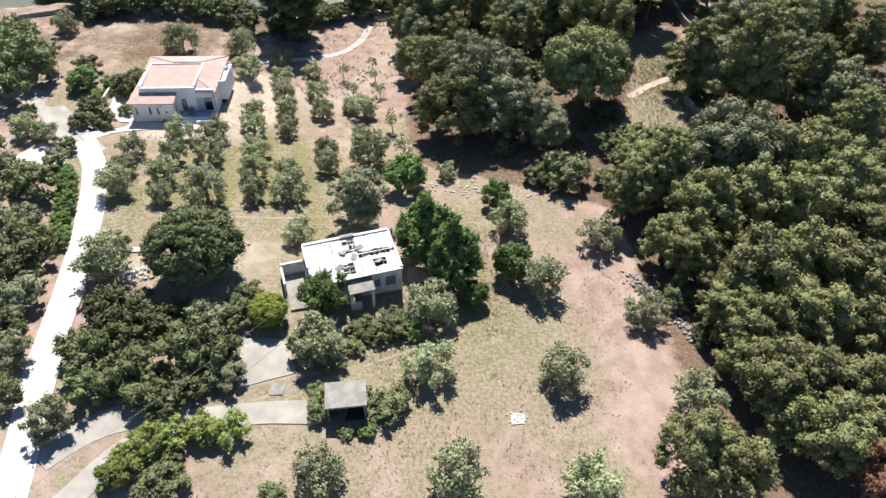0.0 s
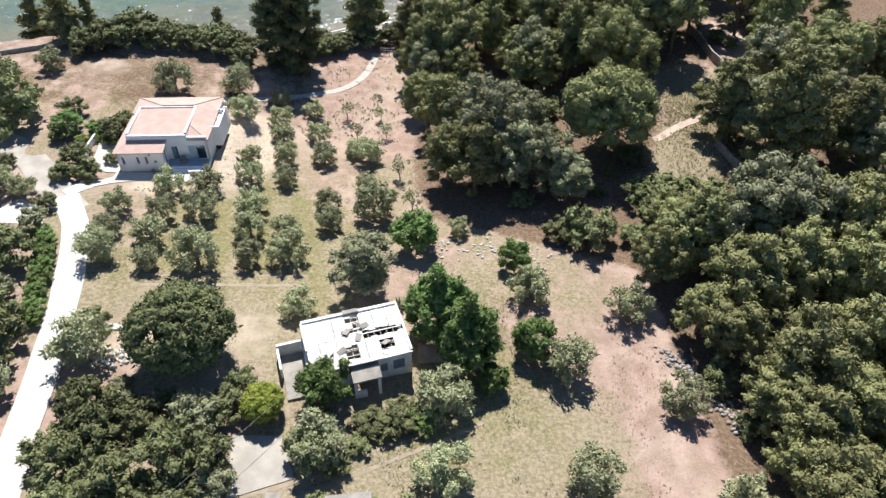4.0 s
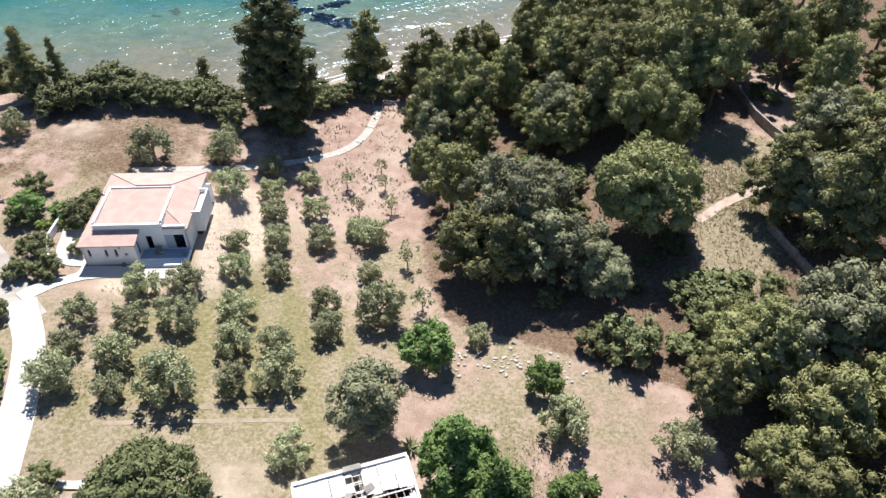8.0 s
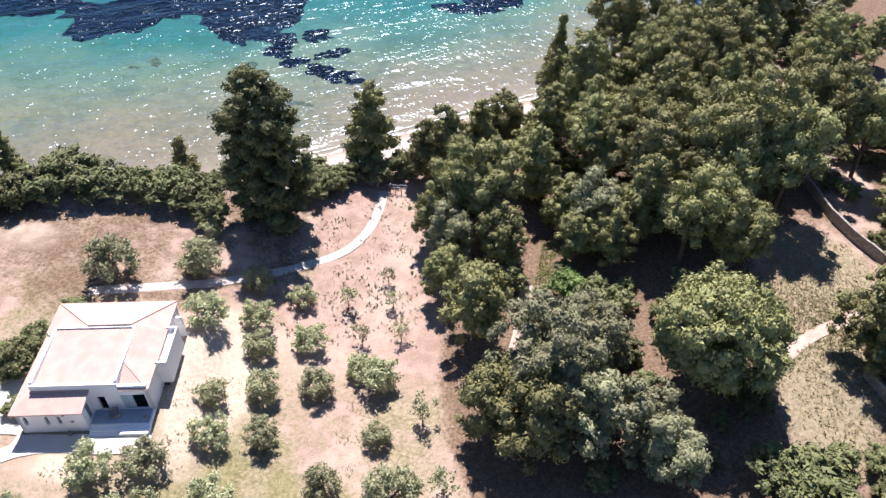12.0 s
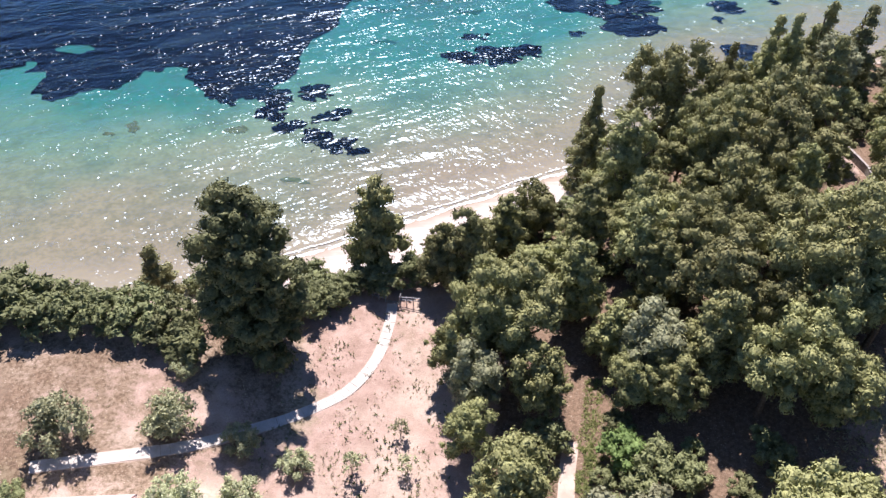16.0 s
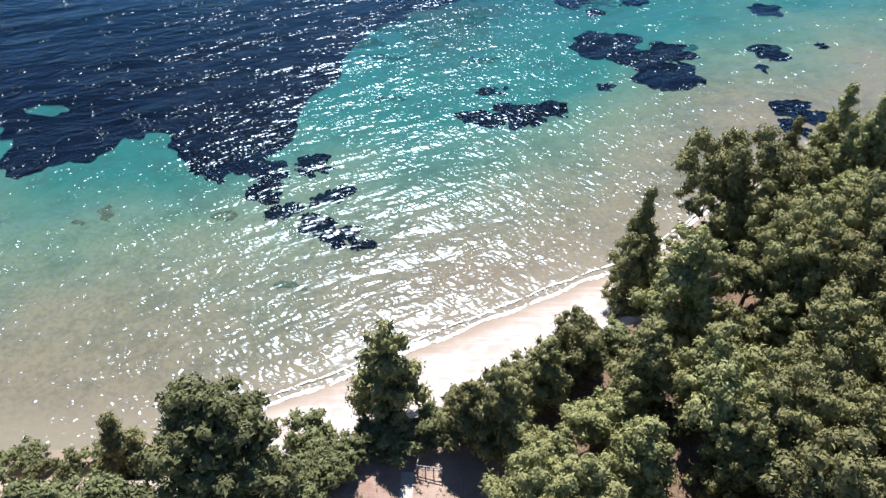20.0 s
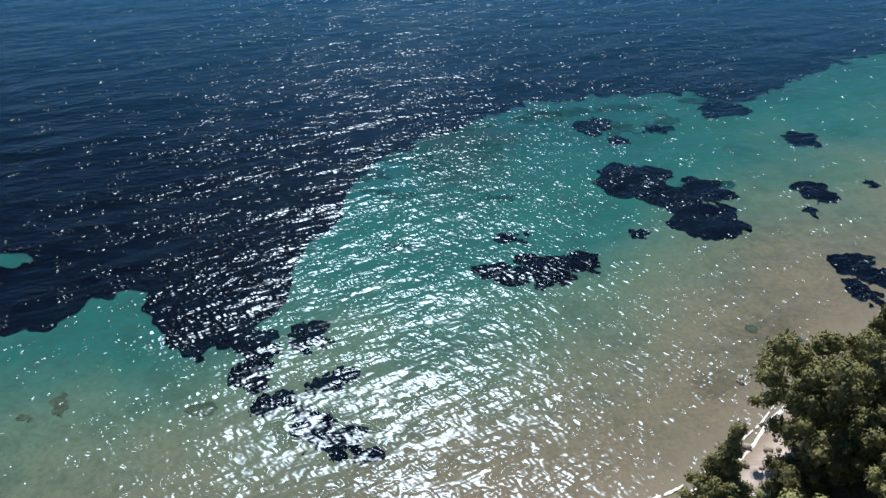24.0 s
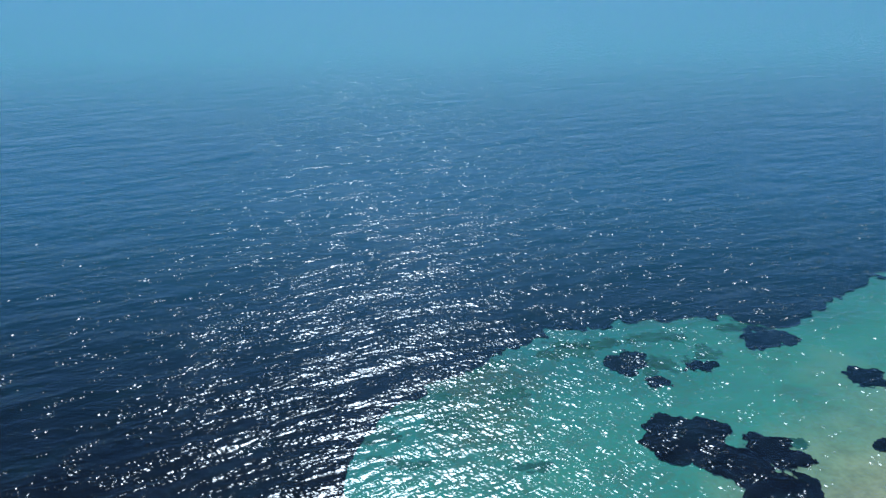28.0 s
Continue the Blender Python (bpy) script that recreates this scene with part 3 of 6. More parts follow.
def paved_path():
    """The white garden path: a bed with slabs set on it one after another."""
    line = [(-46.2, 107.6), (-39.8, 109.3), (-33.3, 111.4), (-28.1, 113.9), (-23.3, 116.7), (-19, 120.1), (-16.3, 125), (-15.2, 130.5), (-15.1, 133.6)]
    v, f = ribbon(line, 1.35, 0.03)
    bed = tagged(new("pavement", mesh_of("pavement", v, f, PINK_SLAB)), "curved garden path of pale rectangular slabs leading to the beach steps", "path", kind="structure")
    v, f = ribbon(line, 1.2, 0.07, step=0.85)
    rows = [v[i:i + 7] for i in range(0, len(v), 7)]
    for a, b in zip(rows, rows[1:]):
        p, q = [Vector(k) for k in a], [Vector(k) for k in b]
        c = [p[1].lerp(q[1], 0.015), p[5].lerp(q[5], 0.015), p[5].lerp(q[5], 0.985), p[1].lerp(q[1], 0.985)]
        dz = Vector((0, 0, 0.10)) + Vector((0, 0, random.uniform(-0.012, 0.012)))
        top = [k + Vector((0, 0, dz.z - 0.10)) for k in c]
        low = [k - Vector((0, 0, 0.1)) for k in c]
        part("slab", mesh_of("slab", top + low, [(0, 1, 2, 3)[::-1], (0, 4, 5, 1)[::-1], (1, 5, 6, 2)[::-1], (2, 6, 7, 3)[::-1], (3, 7, 4, 0)[::-1]], SLAB), None, bed)


paved_path()


def flat_pad(name, corners, mat, label, cat, lift=0.08):
    bm = bmesh.new()
    n = 6
    a, b, c, d = (Vector(k) for k in corners)
    grid = [[None] * (n + 1) for _ in range(n + 1)]
    for i in range(n + 1):
        for j in range(n + 1):
            p = a.lerp(b, i / n).lerp(d.lerp(c, i / n), j / n)
            wob = 0.15 * noise.noise(Vector((p.x, p.y, 7)))
            grid[i][j] = bm.verts.new((p.x + wob, p.y + wob, height(p.x, p.y) + lift))
    for i in range(n):
        for j in range(n):
            bm.faces.new((grid[i][j], grid[i + 1][j], grid[i + 1][j + 1], grid[i][j + 1]))
    bmesh.ops.recalc_face_normals(bm, faces=bm.faces[:])
    if bm.faces[0].normal.z < 0:
        bmesh.ops.reverse_faces(bm, faces=bm.faces[:])
    res = bmesh.ops.extrude_face_region(bm, geom=bm.faces[:])
    bmesh.ops.translate(bm, verts=[v for v in bm.verts if v not in res["geom"]], vec=(0, 0, -0.2))
    ob = part(name, bm, mat, None)
    return tagged(ob, label, cat, kind="structure")


flat_pad("pavement", [(-20.6, 48.2), (-16.2, 48.4), (-14.4, 44.2), (-19.7, 41.9)], DUSTY, "cracked bare concrete slab beside the bushes", "slab")
flat_pad("pavement", [(-55, 81), (-51, 79.5), (-50, 76.5), (-58, 76)], CONCRETE, "pale concrete parking area under the trees", "slab")
flat_pad("pavement", [(-50.3, 95.6), (-45.8, 95.6), (-45.7, 88.9), (-49.3, 89.3)], CONCRETE, "pale paved court beside the villa", "slab", 0.1)
flat_pad("pavement", [(-46, 89.0), (-33.4, 89.4), (-33.2, 87.6), (-46.3, 87.2)], CONCRETE, "pale paving in front of the villa", "slab", 0.075)

# places of the plants: x, y and the crown's radius
OLIVE_GROVE = [
    (-41.1, 71.1, 2.39), (-41.8, 75.5, 1.67), (-42.2, 80, 1.87), (-35.4, 70.1, 1.7), (-36.5, 74.7, 2.25), (-36.7, 79.6, 1.99),
    (-37.5, 84.9, 2.09), (-30.1, 71.3, 2.97), (-32.1, 80.6, 2.27), (-33, 86, 2.12), (-24.4, 72, 1.75), (-25.5, 77.7, 2.09),
    (-26.4, 82.8, 2.2), (-28.1, 89.7, 1.93), (-29.3, 94.7, 1.72), (-31.9, 104.3, 2.31), (-20, 73.3, 2.48), (-21.2, 78, 1.86),
    (-23.5, 90.3, 1.81), (-24.5, 95.8, 1.89), (-26, 101.6, 1.9), (-27.2, 106.2, 1.97), (-28.3, 112, 1.8),
]
OLIVE_GROVE2 = [
    (-16.1, 80.7, 1.92), (-17, 85.2, 1.87), (-19.3, 97, 1.92), (-21, 103.5, 2.02), (-22.8, 110.1, 1.63), (-10.7, 83.7, 2.88),
    (-12.5, 91, 1.55), (-12.8, 98.2, 2.24), (-15.3, 100, 1.67), (-15.4, 104.9, 1.11), (-17.6, 110.4, 1.15), (-8.1, 93.9, 1.45),
    (-5.9, 85.2, 1.47), (-11, 105.4, 1.03), (-12.2, 110.5, 0.99), (-13.1, 114.9, 1.02),
]
OLIVE_FAR = [
    (-64.6, 114.3, 1.95), (-44.4, 111.1, 2.71), (-35.2, 112.9, 2.29), (-57.4, 82.6, 1.7), (-54.4, 81.9, 1.5), (-17.3, 64.3, 1.72), (-35.7, 119.9, 1.2),
]
OLIVE_FIELD = [
    (-1.2, 44.9, 2.24), (12.2, 44.9, 2.15), (-10.5, 32.1, 2.16), (1.4, 32.7, 2.34), (13.4, 32.9, 2.22), (25.6, 43, 2.23),
    (22.6, 54.3, 2.06), (11.3, 58, 2.31), (19.2, 66.5, 2.08), (8.4, 68.7, 2.11), (-1.1, 52.5, 2.4), (0.3, 80.3, 1.25),
    (-12.6, 46.9, 2.27), (-37.1, 56.2, 2.58),
]
BROADLEAF = [
    (7.9, 60.2, 2.09), (6.9, 73.7, 1.77), (3.7, 55.3, 1.38), (-4.9, 76.9, 2.56), (-12.7, 52.6, 2.35),
]
MULBERRY = [
    (-2, 62.4, 3.14), (1, 58.6, 3.03),
]
DENSE_PINE = [
    (-26.9, 57, 5.02),
]
RUIN_PINE = [
    (-10.5, 68.2, 3.39),
]
TALL_PINE = [
    (-29.7, 128.5, 5.26),
]
BUSH_DARK = [
    (-33.7, 49.3, 2.98), (-29.8, 42.7, 2.79), (-34.8, 43.9, 2.6), (-24.9, 45.1, 2.87), (-21.9, 44.9, 2.32), (-24.3, 40.7, 2.22),
    (-27.6, 39.8, 2.4), (-32.2, 46.3, 2.51), (-21.3, 50.7, 2.23), (-24.1, 49.2, 2.42), (-20.8, 53.2, 1.69), (-29.1, 48.7, 2.58),
    (-33, 40.3, 2.09), (-20.6, 42.5, 1.84), (-34.8, 36.5, 2.1), (-13.3, 46, 2.25), (-13, 49.5, 2.05),
]
THICKET_LOW = [
    (-31.4, 50.6, 1.6), (-27.2, 50.9, 1.5), (-26.6, 47.2, 1.4), (-23.0, 47.2, 1.3), (-30.6, 45.0, 1.5), (-27.0, 42.6, 1.4), (-22.4, 42.2, 1.2), (-35.6, 47.0, 1.3),
    (-36.0, 51.6, 1.5), (-18.8, 52.6, 1.2), (-32.0, 52.8, 1.3), (-25.6, 38.9, 1.1), (-30.9, 40.6, 1.2), (-33.4, 42.0, 1.3),
]
BUSH_YELLOW = [
    (-18.2, 50.8, 2),
]
HEDGE = [
    (-25.7, 35.1, 1.79), (-24.1, 35.9, 1.71), (-21.5, 36.5, 1.82), (-19.2, 36.6, 1.83), (-27.5, 32.1, 1.73), (-26.6, 33.6, 1.66),
]
GARDEN_HEDGE = [
    (-52.9, 94.6, 0.77), (-51.8, 94.8, 0.77), (-50.8, 95.1, 0.77), (-49.7, 95.3, 0.77), (-48.7, 95.6, 0.78),
]
SHRUB = [
    (-23.6, 31.2, 2.14), (-23.5, 33.4, 1.23), (-11.4, 39.6, 1.59), (-5.4, 40.5, 2.25), (-11.7, 41.7, 1.3), (-6.8, 37.7, 0.94),
    (-8.8, 37.5, 0.83), (-5.5, 50.9, 2.03), (-3.4, 50.5, 1.67), (-8.5, 50.1, 1.54), (-9.1, 47.5, 1.27), (-6.7, 49.2, 1.41),
    (-10.8, 45.2, 1.35), (-14.3, 31, 1.2),
]
WOOD_SHRUB = [
    (8.7, 111.2, 2.54), (11.3, 109.3, 2.66), (13.9, 108.1, 2.22), (9.2, 106.8, 2.32), (1.7, 113.5, 2.5), (-1, 110.7, 2.2),
    (5.2, 102.4, 2.22), (9.5, 101.9, 2.42), (22, 109, 2.1),
]
ROADSIDE = [
    (-51.0, 69.4, 3.2), (-45.6, 56.3, 3.0), (-44.1, 50.9, 2.5), (-42.0, 44.3, 2.4), (-40.2, 39.0, 2.0), (-47.2, 60.4, 2.6),
    (-43.4, 47.4, 2.0), (-60.4, 76.0, 3.0), (-50.4, 75.4, 1.9), (-56.0, 72.4, 2.6), (-37.4, 60.7, 1.5), (-54.0, 64.0, 2.8),
    (-49.6, 64.4, 1.8), (-48.4, 55.0, 2.4), (-46.6, 48.0, 2.6), (-50.8, 79.6, 1.4),
]
LANE_HEDGE = [
    (-44.3, 60.6, 1.3), (-44.8, 62.6, 1.3), (-45.4, 64.6, 1.4), (-45.9, 66.6, 1.4), (-46.4, 68.5, 1.4), (-47.0, 70.4, 1.4), (-47.7, 72.2, 1.4), (-48.6, 74.0, 1.3),
]
VILLA_SHRUB = [
    (-55.2, 96.7, 2.43), (-55.1, 95.3, 1.98), (-48.6, 96.9, 2.58), (-48.7, 100.5, 1.63), (-51.1, 89.8, 2.03), (-48.8, 87.4, 1.99),
    (-51.3, 86.2, 1.71), (-50.9, 96.9, 1.58), (-45.8, 97.2, 1.59), (-47.3, 91.7, 1.25), (-46.8, 104.5, 1.53), (-56.2, 101.4, 2.0),
]
LAWN_LEFT = [
    (-63.6, 98.1, 4.41), (-63.3, 91.1, 3.25), (-67.7, 104, 3.98), (-59.3, 88, 1.12),
]
BLUFF = [
    (-62.2, 120.5, 2.91), (-59.6, 122.4, 3.32), (-57.1, 124.4, 3.6), (-55.1, 125.8, 3.64), (-51.5, 125, 3.18), (-48.3, 125.1, 2.89),
    (-45.2, 125.8, 2.91), (-41.7, 125.5, 3.37), (-38.7, 125.1, 3.22), (-36.3, 122.7, 2.87), (-25.7, 130.3, 2.75), (-23.5, 132, 2.46),
    (-22.1, 133.2, 2.32), (-25.5, 138.2, 2.61),
]
BLUFF_PINE = [
    (-74, 140.7, 3.14), (-71.2, 144.8, 2.34), (-43.4, 141.1, 2.11), (-66.1, 124.5, 2.37),
]
PINE_A = [
    (4.6, 95.5, 5.4), (-1.0, 93.2, 3.5), (2.6, 89.6, 3.7), (8.6, 99.6, 3.7), (7.4, 91.0, 3.7), (11.9, 90.2, 3.4),
    (14.6, 86.9, 2.7), (21.2, 98.5, 5.87), (37.9, 99.5, 4.99), (41, 97, 3.49),
]
EDGE_BUSH = [
    (16.3, 78.5, 3.0), (26.6, 84.2, 3.9), (24.6, 86.6, 2.6), (29.2, 86.4, 2.8), (22.2, 78.6, 1.9), (13.4, 101.2, 2.2), (15.6, 95.0, 1.9),
]
PINE_B_A = [
    (-17.4, 141.6, 4.1), (-8.9, 138.0, 3.3), (-5.9, 136.8, 3.65), (-2.2, 132.6, 3.14), (-3.9, 124.9, 4.6), (0.2, 125.3, 3.83),
    (-1.2, 142.8, 3.31), (3.3, 146.9, 2.99), (12.1, 159.1, 4.58), (25.4, 170.1, 6.1), (6.2, 131.2, 3.67), (9, 141.9, 3.71),
    (14.5, 139.8, 3.81), (15.5, 131.5, 4.51), (19.3, 126, 3.87), (26.1, 140.9, 3.78), (27.1, 154.1, 4.79), (35.6, 156.2, 4.27),
    (47.2, 192, 3.77), (39.1, 187.4, 2.91), (42.3, 172.6, 3.33), (57.9, 193.2, 3.99), (44.3, 163.1, 3.73), (54.7, 176.1, 3.41),
    (33.7, 142.5, 3.3), (29, 132.3, 4.41), (35.1, 132.5, 3.58), (23.8, 122.2, 4.31), (18.3, 120.1, 3.53), (12.5, 121.7, 3.2),
    (27, 119.2, 3.45), (33.2, 125.5, 2.8),
]
PINE_B_B = [
    (22.3, 115.4, 3.33), (27.6, 114, 2.97), (-7.9, 123, 2.65), (-5.7, 119.5, 2.77), (14, 116.8, 2.62), (-6.4, 113.6, 2.34),
]
PINE_B = PINE_B_A + PINE_B_B
PINE_C = [
    (30.2, 126.9, 6.27), (35.3, 122.7, 4.19), (20.9, 133.7, 4.59), (15.2, 151.7, 5.37), (15.1, 136.2, 4.07), (31.9, 148.2, 4.76),
    (43.3, 134.8, 5.16), (49.5, 147.8, 4.71), (56.5, 135.9, 5.87), (50.1, 120.2, 4.89), (46.1, 109.9, 3.89), (48.5, 130.5, 3.07),
    (25.4, 74.4, 3.19), (30.5, 74.5, 3.19), (31.3, 79.8, 2.41), (-2.6, 105.7, 3.4), (1.1, 118.4, 2.92),
   
]
PINE_D_A = [
    (43.5, 93.6, 6.44), (52.9, 93.5, 4.72), (56, 90.1, 4), (28.2, 74.7, 4.59), (35.4, 77.5, 4.26),
    (40.4, 78.1, 4.28), (46.2, 76.7, 4.23), (55.8, 83.1, 4.42), (31.6, 67.2, 3.95), (37.7, 69.5, 4.02), (42.9, 68.3, 3.99),
    (49.7, 71.9, 4.1), (51.5, 65.5, 3.91), (34.6, 57, 4.11), (40.4, 58.7, 3.69), (44.6, 56.7, 4.11), (31.3, 54.9, 2.59),
    (33, 49.3, 3.37), (38.7, 50.4, 3.41), (43.4, 49.1, 3.49), (28.9, 60.6, 2.8), (30.8, 52.6, 2.6), (30.4, 46.5, 2.4), (26.6, 64.4, 2.6), (32.1, 43, 3.16), (36.6, 43.2, 3.17), (41, 42, 3.24),
    (33, 38.9, 2.62), (35.8, 37, 2.96), (22.7, 34.5, 3.15), (25.8, 33.1, 2.92), (40.6, 38.1, 2.6), (25.6, 79.2, 2.6),
    (23, 71.5, 2.7), (53.5, 108.7, 5.18),
]
PINE_D_B = [
    (65, 103.9, 4.77), (62.4, 110.2, 4.53),
]
PINE_D = PINE_D_A + PINE_D_B
DEAD_PINE = [
    (38.3, 33.3, 2.37),
]

# ---- plants ----
def ico(sub):
    bm = bmesh.new()
    bmesh.ops.create_icosphere(bm, subdivisions=sub, radius=1)
    v = np.array([tuple(k.co) for k in bm.verts])
    f = np.array([[k.index for k in g.verts] for g in bm.faces])
    bm.free()
    return v, f


ICO1 = ico(1)


def crown_mesh(name, lobes, mat, rng, per_m2=30.0, size=0.2, core=0.8, tall=0.78, stray=0.15):
    """A crown: for each clump (x, y, z, r) a rough inner mass and many small tufts that lie along its surface or stand out of it."""
    V, T, base = [], [], 0
    iv, itri = ICO1
    for x, y, z, r in lobes:
        c = np.array((x, y, z))
        shape = np.array((rng.uniform(0.85, 1.2), rng.uniform(0.85, 1.2), tall * rng.uniform(0.85, 1.15)))
        if core:
            k = iv * (r * core * (1 + rng.uniform(-0.25, 0.12, (len(iv), 1)))) * shape + c
            V.append(k)
            T.append(itri + base)
            base += len(k)
        n = int(per_m2 * 4 * math.pi * r * r * 0.75)
        d = rng.normal(size=(n, 3))
        d[:, 2] += 0.45
        d /= np.linalg.norm(d, axis=1, keepdims=True)
        lump = 1 + 0.26 * np.sin(d[:, :1] * 6 + x * 3 + d[:, 2:] * 3) * np.sin(d[:, 1:2] * 6 + y * 3) + 0.14 * np.sin(d[:, 2:] * 9 + z * 2 + d[:, :1] * 4)
        p = c + d * (r * lump * rng.uniform(0.84, 1.06, (n, 1))) * shape
        out = (rng.random((n, 1)) < stray) * 1.0
        face = d + rng.normal(size=(n, 3)) * (0.2 + 0.6 * out) + np.array((0, 0, 0.15))
        face /= np.linalg.norm(face, axis=1, keepdims=True)
        a = np.cross(face, rng.normal(size=(n, 3)))
        a /= np.linalg.norm(a, axis=1, keepdims=True) + 1e-9
        a = a + d * out * 0.9
        b = np.cross(face, a)
        s = size * rng.uniform(0.55, 1.4, (n, 1))
        q = np.stack([p + a * s, p - a * s * 0.5 + b * s * 0.5, p - a * s * 0.5 - b * s * 0.5], 1).reshape(-1, 3)
        V.append(q)
        T.append(base + np.arange(3 * n).reshape(-1, 3))
        base += 3 * n
    return quick_mesh(name, np.concatenate(V), np.concatenate(T), mat)


def lobes_round(rng, R, H0, H1, n, r0, r1, ragged=0.46, low=-0.6):
    """Clumps over the outside of an uneven egg of radius R between the heights H0 and H1."""
    out, zc, hz = [], (H0 + H1) / 2, (H1 - H0) / 2
    sh = rng.uniform(-5, 5, 3)
    for i in range(n):
        u = low + (1 - low) * ((i + 0.5) / n) + rng.uniform(-0.06, 0.06)
        u = max(min(u, 0.985), -0.98)
        a = i * 2.39996 + rng.uniform(-0.6, 0.6)
        w = math.sqrt(1 - u * u)
        d = Vector((math.cos(a) * w, math.sin(a) * w, u))
        k = 1 + ragged * 1.5 * noise.noise(d * 1.5 + Vector(sh)) + rng.uniform(-ragged, ragged * 0.35)
        k = min(max(k, 0.35), 1.16)
        r = rng.uniform(r0, r1) * R
        out.append((d.x * (R - r * 0.6) * k, d.y * (R - r * 0.6) * k, zc + u * (hz - r * 0.5) * k, r))
    return out


def lobes_tiers(rng, R, H0, H1, tiers, r0, r1, top=0.35):
    """Clumps at the ends of tiered boughs: flat storeys with dark gaps between them, narrowing to an uneven top."""
    out, step = [], (H1 - H0) / tiers
    for t in range(tiers):
        f = (t + 0.5) / tiers
        w = R * (1 - (1 - top) * max(0.0, f - 0.3) / 0.7) * (0.8 + 0.2 * min(1.0, f / 0.3))
        boughs = max(3, int(round(3.2 + 3.4 * w / R)))
        turn = rng.uniform(0, 6.28)
        for q in range(boughs):
            a = turn + q * 2 * math.pi / boughs + rng.uniform(-0.35, 0.35)
            reach = w * rng.uniform(0.62, 1.02)
            z = H0 + step * (t + rng.uniform(0.05, 0.95))
            for j in range(3):
                g = (1.0, 0.66, 0.36)[j]
                r = R * rng.uniform(r0, r1) * (1.0, 0.9, 0.8)[j] * (1 - 0.25 * f)
                k = reach * g - r * 0.5
                b = a + rng.uniform(-0.3, 0.3)
                out.append((math.cos(b) * k, math.sin(b) * k, z - 0.1 * reach * g + rng.uniform(-0.25, 0.25), r))
    out.append((rng.uniform(-0.2, 0.2), rng.uniform(-0.2, 0.2), H1, R * r0))
    return out


def limbs(root, rng, height_, spread, count, thick, mat):
    for k in range(count):
        a = k * 2 * math.pi / count + rng.uniform(-0.4, 0.4)
        z0 = height_ * rng.uniform(0.35, 0.7)
        p = [(0, 0, z0), (math.cos(a) * spread * 0.45, math.sin(a) * spread * 0.45, z0 + spread * 0.35), (math.cos(a) * spread * 0.8, math.sin(a) * spread * 0.8, z0 + spread * 0.8)]
        part("limb", tube_bm(p, [thick, thick * 0.7, thick * 0.3], 5), mat, root)


KINDS = {}


def kind_of(name, species, variants, make):
    KINDS[name] = [species, variants, make, {}]


def make_tree(species, seed, lobes_fn, mat, bark, trunk_h, trunk_r, per, size, core, n_limb, spread, lean=0.12, tall=0.78, stray=0.15):
    rng = np.random.default_rng(seed)
    root = empty(species, Matrix())
    bend = rng.uniform(-lean, lean, 2) * trunk_h
    pts = [(0, 0, -0.3), (bend[0] * 0.2, bend[1] * 0.2, trunk_h * 0.35), (bend[0], bend[1], trunk_h)]
    part("trunk", tube_bm(pts, [trunk_r * 1.25, trunk_r * 0.9, trunk_r * 0.35]), bark, root)
    limbs(root, rng, trunk_h, spread, n_limb, trunk_r * 0.5, bark)
    part("crown", crown_mesh(species + "_crown", lobes_fn(rng), mat, rng, per, size, core, tall, stray), None, root)
    return root


def plant(kind, x, y, r, rng, label, cat, group="", sz=None, sink=0.0):
    """One plant of a kind, scaled so that its crown's radius is r."""
    species, variants, make, made = KINDS[kind]
    v = int(rng.integers(variants))
    R0 = make(None)
    s = r / R0
    m = Matrix.LocRotScale((x, y, height(x, y) - sink), Euler((0, 0, float(rng.uniform(0, 6.28)))), (s, s, s * (sz if sz else float(rng.uniform(0.92, 1.1)))))
    if v not in made:
        ob = make(v)
        ob.matrix_basis = m
        made[v] = ob
    else:
        src = made[v]
        ob = copy_thing(src, m @ Matrix.Diagonal((1 / src.scale[0], 1 / src.scale[1], 1 / src.scale[2], 1)))
    return tagged(ob, label, cat, group)


def k_pine(mat):
    def make(v):
        if v is None:
            return 3.2
        def shape(g):
            if v % 2:
                return [(0, 0, 5.9, 1.4)] + lobes_tiers(g, 3.3, 2.4, 9.2, 6, 0.14, 0.3, 0.4)
            return [(0, 0, 5.9, 1.5)] + lobes_round(g, 3.2, 2.0, 9.4, 56, 0.12, 0.31, 0.5, -0.5)
        return make_tree("pine_tree", 100 + v, shape, mat, BARK, 7.0, 0.24, 34, 0.17, 0.8, 5, 2.2)
    return make


def k_lowpine(mat):
    """A pine whose crown reaches down to the ground."""
    def make(v):
        if v is None:
            return 3.2
        return make_tree("pine_tree", 150 + v, lambda g: [(0, 0, 3.6, 2.0), (0, 0, 5.8, 1.4)] + lobes_round(g, 3.2, 0.2, 8.4, 66, 0.12, 0.3, 0.42, -0.65), mat, BARK, 6.6, 0.24, 32, 0.17, 0.8, 5, 2.2)
    return make


def k_bigpine(mat):
    def make(v):
        if v is None:
            return 5.0
        def shape(g):
            if v % 2:
                return [(0, 0, 6.6, 2.6)] + lobes_tiers(g, 5.2, 1.8, 11.4, 8, 0.1, 0.21, 0.45)
            return [(0, 0, 6.6, 2.6)] + lobes_round(g, 5.0, 1.6, 11.6, 104, 0.09, 0.21, 0.5, -0.5)
        return make_tree("pine_tree", 200 + v, shape, mat, BARK, 9.0, 0.32, 32, 0.17, 0.8, 6, 3.6)
    return make


